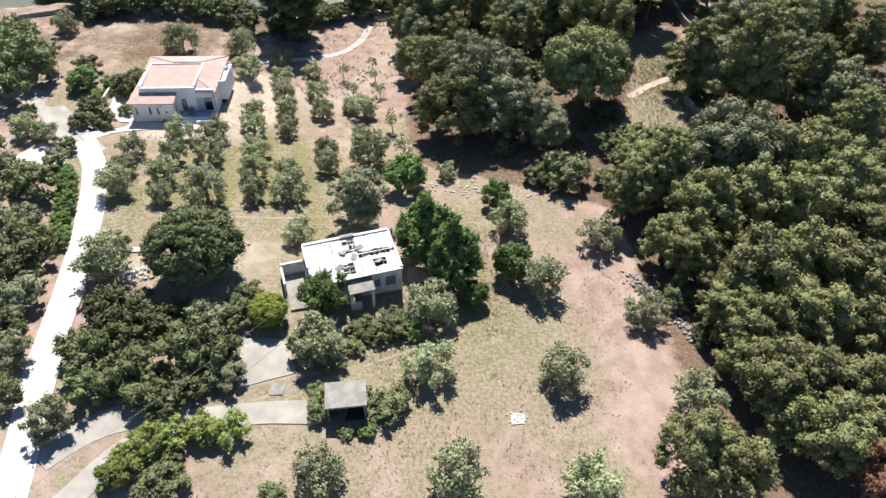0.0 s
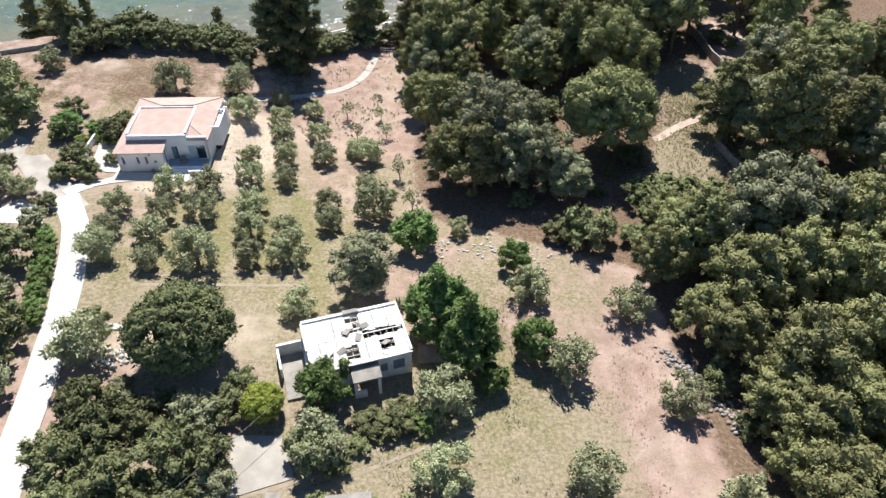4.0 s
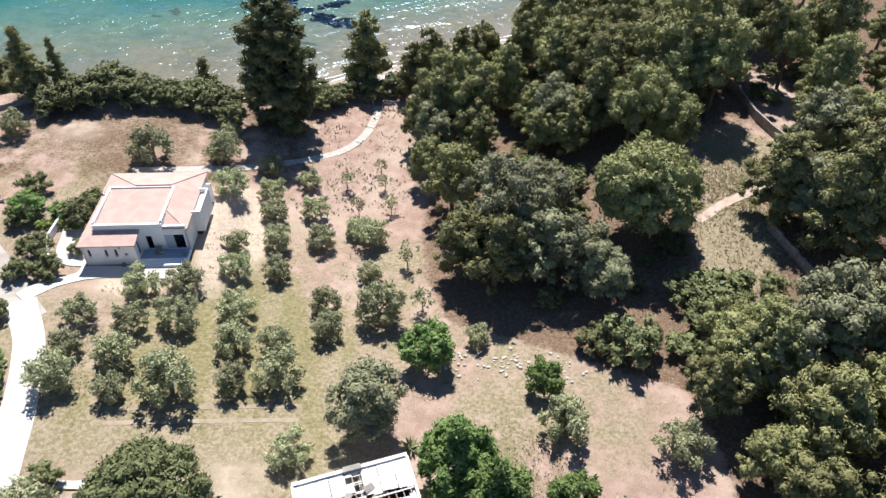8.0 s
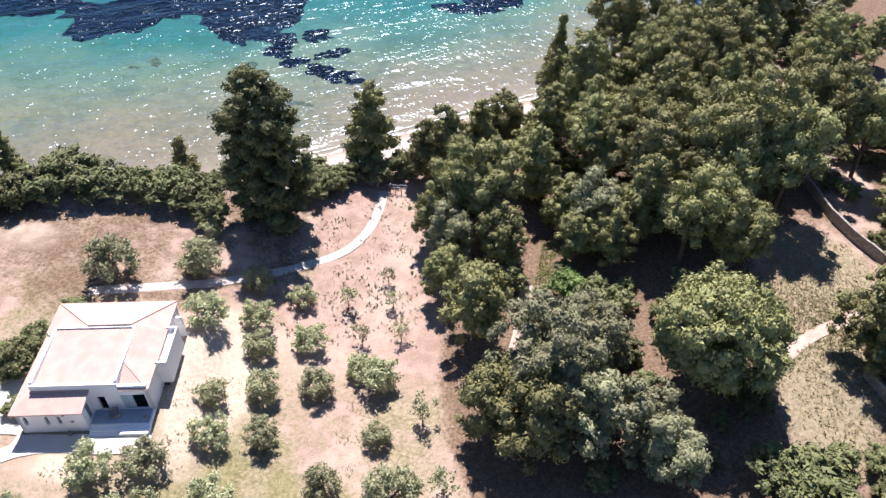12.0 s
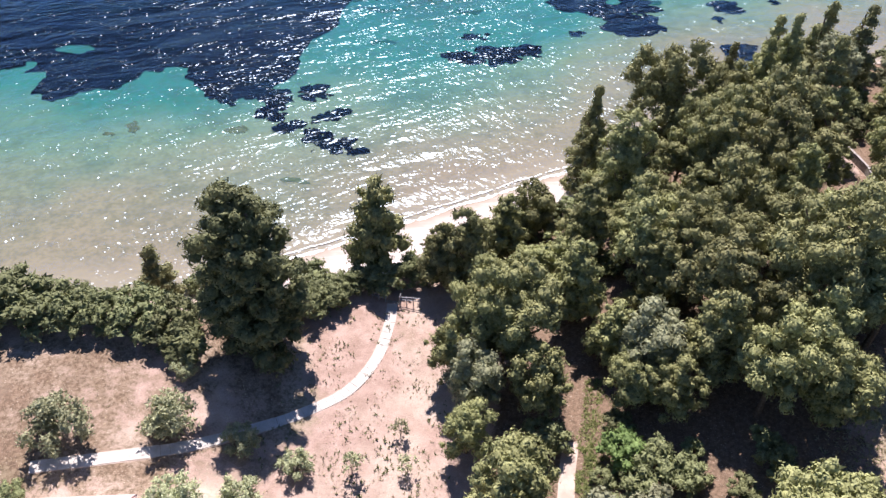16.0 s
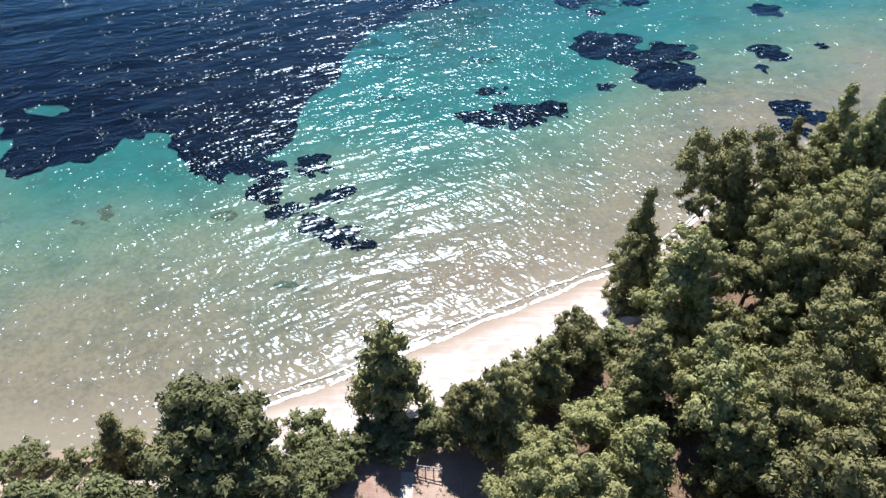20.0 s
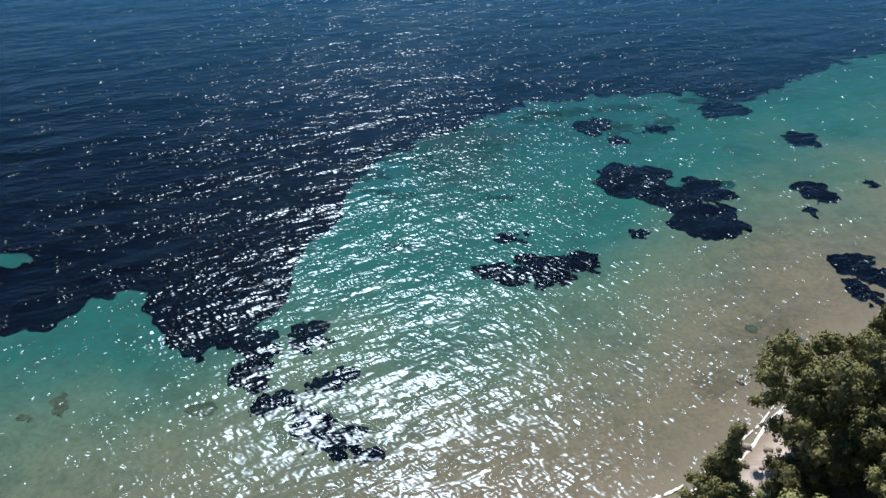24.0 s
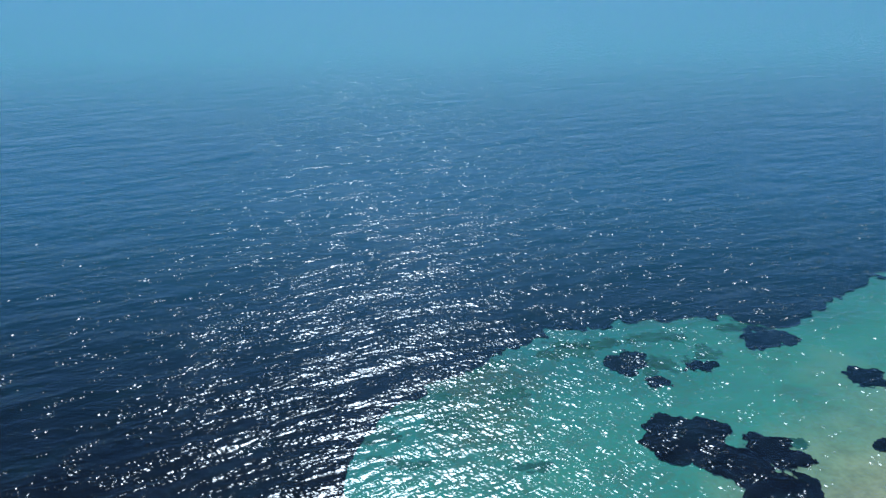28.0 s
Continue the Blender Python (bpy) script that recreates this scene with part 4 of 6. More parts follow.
def k_conepine(mat):
    def make(v):
        if v is None:
            return 3.0
        return make_tree("pine_tree", 300 + v, lambda g: lobes_tiers(g, 3.0, 0.9, 10.2, 8, 0.17, 0.28, 0.12), mat, BARK, 9.5, 0.22, 34, 0.16, 0.78, 3, 1.6)
    return make


def k_tallpine(v):
    if v is None:
        return 5.0
    def shape(g):
        return lobes_tiers(g, 5.3, 0.5, 12.5, 9, 0.12, 0.22, 0.95) + lobes_tiers(g, 5.0, 12.0, 18.6, 6, 0.12, 0.22, 0.42) + lobes_round(g, 4.6, 0.3, 14.0, 60, 0.14, 0.22, 0.3)
    return make_tree("pine_tree", 400, shape, PINE_DARK, BARK, 17, 0.4, 22, 0.22, 0.85, 6, 3.0)


def k_stempine(v):
    """A pine with a long bare trunk under a small crown."""
    if v is None:
        return 2.6
    return make_tree("pine_tree", 420, lambda g: lobes_round(g, 2.6, 4.6, 9.4, 44, 0.13, 0.3, 0.45, -0.5), PINE, BARK, 8.0, 0.26, 32, 0.17, 0.8, 4, 1.6)


def k_olive(v):
    if v is None:
        return 2.1
    def shape(g):
        return lobes_round(g, 2.1, 0.0, 3.6, 36, 0.15, 0.31, 0.5, -0.75)
    return make_tree("olive_tree", 500 + v, shape, OLIVE, OLIVE_BARK, 1.7, 0.17, 44, 0.14, 0.5, 5, 1.3, 0.2, 0.9, 0.45)


def k_sapling(v):
    if v is None:
        return 1.1
    return make_tree("olive_tree", 540 + v, lambda g: lobes_round(g, 1.1, 0.6, 2.6, 9, 0.22, 0.38), OLIVE, OLIVE_BARK, 1.6, 0.06, 34, 0.14, 0.0, 4, 0.7, 0.2, 0.9, 0.5)


def k_broad(v):
    if v is None:
        return 2.4
    return make_tree("broadleaf_tree", 600 + v, lambda g: lobes_round(g, 2.4, 0.2, 4.6, 40, 0.17, 0.31, 0.34), BROAD, BARK, 2.6, 0.15, 34, 0.18, 0.82, 3, 1.2, 0.12, 0.85, 0.35)


def k_mulberry(v):
    if v is None:
        return 3.0
    return make_tree("broadleaf_tree", 640 + v, lambda g: lobes_round(g, 3.0, 0.3, 6.0, 64, 0.15, 0.27, 0.22) + lobes_tiers(g, 2.3, 4.0, 7.8, 4, 0.22, 0.32, 0.2), BROAD, BARK, 5.0, 0.2, 32, 0.19, 0.84, 4, 1.8, 0.12, 0.85, 0.35)


def k_bush(name, mat, seed, size=0.16):
    def make(v):
        if v is None:
            return 2.2
        return make_tree(name, seed + v, lambda g: lobes_round(g, 2.2, -0.5, 3.4, 34, 0.15, 0.32, 0.4, -0.4), mat, BARK, 1.4, 0.1, 26, size, 0.82, 3, 1.0, 0.12, 0.85, 0.35)
    return make


def k_dome(mat, seed, ragged, species="pine_tree"):
    def make(v):
        if v is None:
            return 4.6
        return make_tree(species, seed, lambda g: [(0, 0, 3.9, 3.3)] + lobes_round(g, 4.6, 0.2, 7.6, 170, 0.11, 0.19, ragged, -0.4), mat, BARK, 4.0, 0.3, 28, 0.16, 0.86, 4, 2.5, 0.12, 0.8, 0.25)
    return make


kind_of("pine", "pine_tree", 5, k_pine(PINE))
kind_of("low_pine", "pine_tree", 4, k_lowpine(PINE))
kind_of("low_grey_pine", "pine_tree", 2, k_lowpine(PINE_GREY))
kind_of("grey_pine", "pine_tree", 3, k_pine(PINE_GREY))
kind_of("big_pine", "pine_tree", 4, k_bigpine(PINE))
kind_of("big_grey_pine", "pine_tree", 1, k_bigpine(PINE_GREY))
kind_of("cone_pine", "pine_tree", 3, k_conepine(PINE))
kind_of("stem_pine", "pine_tree", 1, k_stempine)
kind_of("tall_pine", "pine_tree", 1, k_tallpine)
kind_of("dead_pine", "pine_tree", 1, k_pine(DEAD))
kind_of("olive", "olive_tree", 5, k_olive)
kind_of("sapling", "olive_tree", 3, k_sapling)
kind_of("broad", "broadleaf_tree", 3, k_broad)
kind_of("mulberry", "broadleaf_tree", 2, k_mulberry)
kind_of("bush", "shrub", 4, k_bush("shrub", MAQUIS, 700))
kind_of("grey_bush", "shrub", 3, k_bush("shrub", PINE_GREY, 780))
kind_of("dead_bush", "shrub", 1, k_bush("shrub", DEAD, 790))
kind_of("dark_bush", "shrub", 4, k_bush("shrub", PINE_DARK, 720))
kind_of("green_bush", "shrub", 3, k_bush("shrub", BROAD, 740))
kind_of("yellow_bush", "shrub", 3, k_bush("shrub", YELLOW, 760))
kind_of("dense_pine", "pine_tree", 1, k_dome(PINE_DARK, 800, 0.07))
kind_of("lime_ball", "shrub", 1, k_dome(LIME, 830, 0.08, "shrub"))
kind_of("dome_pine", "pine_tree", 1, k_dome(PINE, 810, 0.16))
RNG = np.random.default_rng(7)
for x, y, r in OLIVE_GROVE + OLIVE_GROVE2:
    if r < 1.5:
        plant("sapling", x, y, r * 1.05, RNG, "young thin olive sapling on bare pinkish soil", "tree", "olive trees in rows")
    else:
        plant("olive", x, y, r * 0.93, RNG, "grey-green olive tree standing in an orchard row", "tree", "olive trees in rows")
for x, y, r in OLIVE_FAR:
    plant("olive", x, y, r * 1.08, RNG, "grey-green olive tree on the brown lawn", "tree", "olive trees on the lawn")
for x, y, r in OLIVE_FIELD:
    plant("olive", x, y, r * 1.1, RNG, "rounded silvery olive tree in the dry field", "tree", "olive trees in the field")
for x, y, r in BROADLEAF:
    plant("broad", x, y, r * 1.1, RNG, "small bright green broadleaf tree on dry ground", "tree")
for x, y, r in MULBERRY:
    plant("mulberry", x, y, r * 1.1, RNG, "dense bright green tree beside the ruined house", "tree")
for x, y, r in DENSE_PINE:
    plant("dense_pine", x, y, r, RNG, "dense dome-shaped dark green pine among the shrubs", "tree", sz=1.0)
for x, y, r in RUIN_PINE:
    plant("low_grey_pine", x, y, r * 1.0, RNG, "ragged pine behind the ruined house", "tree", sz=0.85)
for x, y, r in TALL_PINE:
    plant("tall_pine", x + 1.0, y - 3.0, r * 1.12, RNG, "tall dark pine casting a long shadow beside the path", "tree", sz=0.95)
THICKET = ("bush", "dark_bush", "grey_bush", "bush", "grey_bush", "bush", "dark_bush", "bush")
for x, y, r in BUSH_DARK + THICKET_LOW:
    plant(THICKET[int(RNG.integers(8))], x, y, r * 0.98, RNG, "green shrub in the dense thicket", "shrub", "shrubs of the thicket", sz=float(RNG.uniform(0.75, 1.1)))
for x, y, r in BUSH_YELLOW:
    plant("lime_ball", x, y, r, RNG, "bright yellow-green rounded conifer bush", "shrub", sz=1.0)
for x, y, r in HEDGE:
    plant("yellow_bush", x, y, r, RNG, "clipped yellow-green hedge bush along the driveway", "shrub", "hedge bushes", sz=0.8)
for x, y, r in GARDEN_HEDGE:
    plant("yellow_bush", x, y, r, RNG, "clipped bright green hedge bush in the villa garden", "shrub", "garden hedge bushes", sz=0.7)
for x, y, r in WOOD_SHRUB:
    plant("green_bush" if RNG.random() < 0.5 else "bush", x, y, r, RNG, "leafy bright green shrub beside the earth trail", "shrub", "trail shrubs", sz=0.85)
for k in range(13):
    x = -24 + 2.7 * k + float(RNG.uniform(-0.8, 0.8))
    plant("dark_bush" if k % 3 else "bush", x, coast(x) - float(RNG.uniform(12.5, 15.5)), float(RNG.uniform(1.9, 2.8)), RNG, "dark evergreen shrub between pines and beach", "shrub", "beach-edge shrubs", sz=0.8)
for k in range(26):
    x = 13 + 2.1 * k + float(RNG.uniform(-0.8, 0.8))
    plant(("dark_bush", "bush", "pine")[k % 3], x, coast(x) - float(RNG.uniform(5.0, 10.5)), float(RNG.uniform(1.9, 2.9)), RNG, "dark evergreen shrub above the narrow rocky shore", "shrub", "shore shrubs", sz=0.8)
for k in range(16):
    x = -76 + 2.9 * k + float(RNG.uniform(-0.8, 0.8))
    plant("dark_bush" if k % 5 else "bush", x, coast(x) - float(RNG.uniform(1.2, 3.5)), float(RNG.uniform(1.5, 2.3)), RNG, "dense evergreen shrub on the bluff above the sea", "shrub", "bluff shrubs", sz=0.75)
for i, (x, y, r) in enumerate(EDGE_BUSH):
    plant("bush" if i in (0, 4) else "dark_bush", x, y, r * 1.05, RNG, "rounded evergreen shrub at the foot of the pines", "shrub", "wood-edge shrubs", sz=0.95 if i == 0 else 0.7)
for x, y, r in SHRUB:
    plant("green_bush" if RNG.random() < 0.4 else "bush", x, y, r, RNG, "leafy green shrub growing wild", "shrub", sz=0.62)
for x, y, r in ROADSIDE:
    plant("grey_bush" if RNG.random() < 0.4 else "bush", x, y, r * 1.02, RNG, "spreading green shrub beside the concrete lane", "shrub", "roadside shrubs", sz=0.9)
for x, y, r in LANE_HEDGE:
    plant("green_bush", x, y, r, RNG, "green hedge shrub along the concrete lane", "shrub", "lane hedge shrubs", sz=0.75)
for x, y, r in VILLA_SHRUB:
    plant("bush" if RNG.random() < 0.9 else "green_bush", x, y, r, RNG, "garden shrub beside the white villa", "shrub", "garden shrubs", sz=0.8)
for x, y, r in LAWN_LEFT:
    plant("bush", x, y, r, RNG, "broad dark green tree at the edge of the lawn", "tree")
for x, y, r in BLUFF:
    y = min(y, coast(x) - 1.5)
    plant("dark_bush", x, y, r * 1.12, RNG, "dense evergreen shrub on the bluff above the sea", "shrub", "bluff shrubs", sz=0.75)
for x, y, r in BLUFF_PINE:
    y = min(y, coast(x) - 4.5)
    plant("cone_pine", x, y, r * 1.6, RNG, "pointed pine on the bluff above the sea", "tree", "bluff pines", sz=0.85)
plant("cone_pine", -63.4, 128.0, 1.9, RNG, "pointed pine on the bluff above the sea", "tree", "bluff pines", sz=1.3)
for x, y, r in [(9.5, 124, 3.2), (10, 117.5, 2.8), (3.5, 136, 3.2), (7, 138.5, 2.8), (23, 153, 3.4), (27, 149, 3.0), (-2.2, 124.3, 3.2), (18, 146, 3.0), (31, 160, 3.2)]:
    plant("pine", x, y, r, RNG, "full-crowned green pine of the coastal wood", "tree", "pines of the wood", sink=1.4)
for rows, greyish in ((PINE_A, 0.5), (PINE_B, 0.05), (PINE_C, 0.1), (PINE_D, 0.08)):
    for x, y, r in rows:
        if y > coast(x) - 4:
            y = coast(x) - 4
        if (x, y) == (21.2, 98.5):
            k = "dome_pine"
        elif (x, y) == (4.6, 95.5):
            k = "big_grey_pine"
        elif r > 4.3:
            k = "big_pine"
        elif RNG.random() < greyish:
            k = "low_grey_pine"
        elif r < 4.2 and y > 163:
            k = "cone_pine"
        else:
            k = "low_pine" if y < 112 or r < 3.0 else "pine"
        tall = 1.25 if k == "dome_pine" else float(RNG.uniform(1.1, 1.26)) if y > 112 else None
        plant(k, x, y - (0.7 if tall else 0.0), r * 1.06, RNG, "full-crowned green pine of the coastal wood", "tree", "pines of the wood", tall, sink=1.6 if y > 130 and x < 16 else 0.0)
for x, y, r in [(27.5, 165.2, 2.9), (33.6, 168.5, 3.3), (38.9, 170.7, 3.2), (44.5, 173.5, 3.3), (30.8, 161.8, 3.0), (37.5, 164.5, 3.2), (49, 179, 3.0), (21.5, 163.5, 2.8)]:
    plant("pine" if RNG.random() < 0.6 else "cone_pine", x, y, r, RNG, "full-crowned green pine of the coastal wood", "tree", "pines of the wood")
plant("cone_pine", 12.6, 161.5, 3.3, RNG, "tall narrow pine at the edge of the beach", "tree", sz=1.45)
plant("stem_pine", 44.4, 158.6, 2.7, RNG, "lone pine with a bare trunk in the clearing", "tree", sz=1.0)
plant("dead_bush", -44.4, 48.6, 1.6, RNG, "reddish-brown withered shrub beside the lane", "shrub", sz=0.8)
for x, y, r in DEAD_PINE:
    plant("dead_pine", x, y, r, RNG, "reddish-brown dead pine at the wood's edge", "tree")


# ---- villa ----
def poly_bm(pts, thick=0.12):
    """A sloping slab from its upper outline."""
    bm = bmesh.new()
    top = [bm.verts.new(p) for p in pts]
    low = [bm.verts.new((p[0], p[1], p[2] - thick)) for p in pts]
    bm.faces.new(top)
    bm.faces.new(low[::-1])
    n = len(pts)
    for i in range(n):
        bm.faces.new((top[i], low[i], low[(i + 1) % n], top[(i + 1) % n]))
    bmesh.ops.recalc_face_normals(bm, faces=bm.faces[:])
    return bm


def window_unit(root, x0, z0, x1, z1, y, bars=1, name="window"):
    """A glazed frame in a wall that faces -y; its panes are sub-parts."""
    w = 0.07
    fr = part(name, box_bm((x0, y, z0, x1, y + 0.08, z0 + w), (x0, y, z1 - w, x1, y + 0.08, z1), (x0, y, z0 + w, x0 + w, y + 0.08, z1 - w), (x1 - w, y, z0 + w, x1, y + 0.08, z1 - w)), FRAME, root)
    step = (x1 - x0 - 2 * w) / bars
    for k in range(bars):
        a = x0 + w + k * step
        part("pane", box_bm((a + 0.01, y + 0.03, z0 + w, a + step - 0.01, y + 0.045, z1 - w)), GLASS, fr)
    return fr


def side_wall(root, bm, x, y, turn, mat=None):
    ob = part("wall", bm, mat or PAINT, root)
    ob.matrix_basis = pose(x, y, 0, 0, 0, turn)
    return ob


def build_villa():
    v = empty("villa", pose(-45.43, 89.28, 2.2, 0, 0, 3.0))
    tagged(v, "white single-storey villa with pink tiled roofs and a blue-tiled terrace", "house")
    low = -1.6
    # wing
    wins = [(0.55, 1.2, 0.92, 2.35), (2.5, 1.2, 2.85, 2.35), (3.62, 1.2, 3.97, 2.35), (4.7, 1.35, 5.1, 1.7)]
    part("wall", wall_bm(6.1, low, 3.05, 0.3, wins), PAINT, v)
    side_wall(v, wall_bm(9.2, low, 3.05, 0.3), 0, 9.2, -90)
    side_wall(v, wall_bm(1.7, low, 3.05, 0.3, [(0.5, 0.5, 1.3, 2.6)]), 6.1, 0.3, 90)
    for a, b, c, d in wins:
        window_unit(v, a, b, c, d, 0.18)
    part("door", box_bm((5.85, 0.8, 0.5, 5.9, 1.6, 2.6)), FRAME, v, "grey-blue door")
    part("roof", poly_bm([(-0.3, -0.3, 3.1), (6.35, -0.3, 3.1), (6.35, 2.0, 3.55), (1.1, 2.0, 3.55), (1.1, 8.8, 3.6), (-0.3, 9.4, 3.15)], 0.14), TILES, v, "pink tiled lean-to roof")
    part("coping", box_bm((1.0, 1.9, 3.56, 6.45, 1.99, 3.7)), TILES, v, "row of brown capping tiles")
    # main block
    doors = [(6.75, 0.5, 7.5, 2.55), (8.95, 0.5, 11.25, 2.7)]
    front = part("wall", wall_bm(10.6, low, 4.0, 0.3, [(a - 1.1, b, c - 1.1, d) for a, b, c, d in doors]), PAINT, v)
    front.matrix_basis = pose(1.1, 2.0, 0)
    window_unit(v, 6.75, 0.5, 7.5, 2.55, 2.16, 1, "door")
    window_unit(v, 8.95, 0.5, 11.25, 2.7, 2.16, 2, "sliding_door")
    part("curtain", box_bm((9.0, 2.27, 0.52, 10.02, 2.3, 2.65)), PAINT, v, "pale curtain behind the glass")
    part("curtain", box_bm((6.8, 2.27, 0.52, 7.2, 2.3, 2.5)), PAINT, v, "pale curtain behind the glass")
    part("floor", box_bm((0.3, 2.4, 0.2, 11.4, 12.8, 0.45)), CONCRETE, v, "pale indoor floor")
    side_wall(v, wall_bm(11.2, low, 3.6, 0.3, [(3.4, 1.0, 6.4, 2.5)]), 11.7, 2.0, 90)
    side_wall(v, wall_bm(11.7, low, 3.5, 0.3), 11.7, 13.2, 180)
    side_wall(v, wall_bm(4.0, low, 3.5, 0.3), 0, 13.2, -90)
    part("glazing", box_bm((11.45, 5.4, 1.0, 11.5, 8.4, 2.5)), GLASS, v, "dark side door glass")
    part("parapet", box_bm((1.1, 2.0, 4.01, 9.1, 2.28, 4.35), (1.1, 2.28, 3.6, 1.38, 8.9, 4.6), (8.82, 2.28, 4.01, 9.1, 8.9, 4.6), (1.1, 8.9, 3.6, 9.1, 9.1, 4.66)), PAINT, v)
    part("roof", poly_bm([(1.38, 2.28, 4.08), (8.82, 2.28, 4.08), (8.82, 8.9, 4.5), (1.38, 8.9, 4.5)], 0.1), TILES, v, "pink tiled roof inside white parapets")
    part("roof", poly_bm([(9.1, 4.6, 4.3), (11.95, 1.75, 3.66), (11.95, 9.0, 3.66), (9.1, 9.0, 4.62)], 0.12), TILES, v, "pink tiled side roof")
    part("roof", poly_bm([(9.1, 4.58, 4.3), (9.1, 1.75, 3.7), (11.93, 1.75, 3.66)], 0.12), TILES, v, "pink tiled front hip")
    part("ridge", tube_bm([(9.1, 4.6, 4.32), (11.95, 1.75, 3.69)], [0.05, 0.05], 6), TILES, v)
    part("roof", poly_bm([(8.6, 9.1, 4.72), (9.1, 9.003, 4.63), (11.95, 9.003, 3.66), (11.95, 13.5, 3.5)], 0.12), TILES, v, "pink tiled hip")
    part("roof", poly_bm([(4.4, 9.11, 4.72), (8.6, 9.11, 4.72), (11.95, 13.52, 3.5), (-0.3, 13.52, 3.5)], 0.12), TILES, v, "pink tiled back roof")
    part("roof", poly_bm([(-0.3, 13.5, 3.5), (-0.3, 9.45, 3.4), (1.1, 9.11, 3.9), (4.38, 9.11, 4.72)], 0.12), TILES, v, "pink tiled hip")
    part("ridge", tube_bm([(8.6, 9.12, 4.75), (11.95, 13.5, 3.54)], [0.06, 0.06], 6), TILES, v)
    part("ridge", tube_bm([(4.4, 9.12, 4.75), (-0.3, 13.5, 3.54)], [0.06, 0.06], 6), TILES, v)
    part("ridge", tube_bm([(4.4, 9.14, 4.76), (8.6, 9.14, 4.76)], [0.06, 0.06], 6), TILES, v)
    # side bay, terrace and steps
    part("side_bay", box_bm((12.68, 4.9, 0.75, 12.85, 9.6, 3.8), (11.72, 4.9, 0.75, 12.68, 5.07, 3.8), (11.72, 9.43, 0.75, 12.68, 9.6, 3.8), (11.72, 5.07, 3.1, 12.68, 9.43, 3.25), (11.72, 5.07, 0.75, 12.68, 9.43, 0.9)), PAINT, v, "white overhanging bay with parapet")
    # solid block in near-black stands in for the shaded gap below the bay
    part("bay_foot", box_bm((11.72, 5.2, -1.6, 12.3, 9.3, 0.75)), SHADE_DARK, v, "dark block standing in for the shaded gap under the bay")
    part("wall_stub", box_bm((11.72, 11.6, -1.6, 12.5, 11.85, 2.9)), PAINT, v)
    part("shutter", box_bm((9.0, 2.08, 0.55, 9.5, 2.14, 2.66), (9.53, 2.08, 0.55, 10.05, 2.14, 2.66)), SHUTTER, v, "pale blue sliding shutter")
    part("terrace", box_bm((6.1, 0.25, low, 11.7, 2.0, 0.46)), PAINT, v, "white terrace base")
    part("terrace_floor", box_bm((6.12, 0.4, 0.46, 11.55, 1.98, 0.5)), BLUE_TILE, v, "blue-grey terrace floor")
    part("step", box_bm((6.15, -0.25, low, 9.0, 0.25, 0.3)), PAINT, v)
    part("step", box_bm((6.15, -0.7, low, 9.0, -0.25, 0.14)), PAINT, v)
    part("planter", box_bm((9.05, -0.75, low, 11.75, 0.25, 0.42)), PAINT, v, "white terrace bench wall")
    part("wall_lamp", box_bm((4.3, -0.09, 2.5, 4.45, 0.0, 2.7)), DARK_METAL, v)


build_villa()


def pot(x, y, z, r):
    ob = part("flower_pot", tube_bm([(0, 0, 0), (0, 0, r), (0, 0, r * 1.6)], [r * 0.6, r, r * 0.85], 10), STONE, None)
    ob.matrix_basis = pose(x, y, z)
    tagged(ob, "small grey flower pot standing on the villa paving", "pot", "villa pots")


pot(-41.0, 89.1, 2.3, 0.25)
pot(-37.0, 90.9, 2.7, 0.3)
pot(-34.3, 90.7, 2.7, 0.22)


def outdoor_chair(x, y, z, turn):
    c = empty("garden_chair", pose(x, y, z, 0, 0, turn))
    tagged(c, "round pale wicker chair on the blue terrace", "chair")
    part("seat", tube_bm([(0, 0, 0.2), (0, 0, 0.4)], [0.42, 0.45], 12), STONE, c)
    part("backrest", box_bm((-0.4, 0.3, 0.4, 0.4, 0.38, 0.85), bevel=0.02), STONE, c)
    for sx in (-0.3, 0.3):
        for sy in (-0.25, 0.25):
            part("leg", box_bm((sx - 0.03, sy - 0.03, 0, sx + 0.03, sy + 0.03, 0.2)), DARK_METAL, c)


outdoor_chair(-37.4, 91.0, 2.7, 10)


def low_wall(name, line, hgt, thick, mat, label, base=0.4, cap=None):
    """A garden wall that follows the ground, one piece a stretch."""
    w = tagged(empty(name, Matrix()), label, "wall")
    for a, b in zip(line, line[1:]):
        a, b = Vector(a), Vector(b)
        n = max(1, int((b - a).length / 2.2))
        for k in range(n):
            p, q = a.lerp(b, k / n), a.lerp(b, (k + 1) / n)
            z = height(*((p + q) / 2))
            d = q - p
            bm = box_bm((0, -thick / 2, -base, d.length + 0.004, thick / 2, hgt + random.uniform(-0.03, 0.03)), bevel=0.025)
            ob = part("wall_section", bm, mat, w)
            ob.matrix_basis = pose(p.x, p.y, z, 0, 0, math.degrees(math.atan2(d.y, d.x)))


low_wall("garden_wall", [(-50.8, 95.8), (-50.8, 92.3), (-49.9, 89.6), (-48.6, 88.8)], 0.9, 0.25, PAINT, "low white garden wall round the villa court")
low_wall("boundary_wall", [(41.0, 131.5), (41.8, 128.4), (42.3, 121), (43.3, 117), (45.0, 112.4)], 1.5, 0.3, STONE, "weathered stone boundary wall between pines and dry grass")
low_wall("boundary_wall", [(47.0, 163.0), (48.2, 159.2), (48.9, 153.1), (48.4, 149)], 1.2, 0.35, STONE, "weathered stone wall beside a bare clearing")
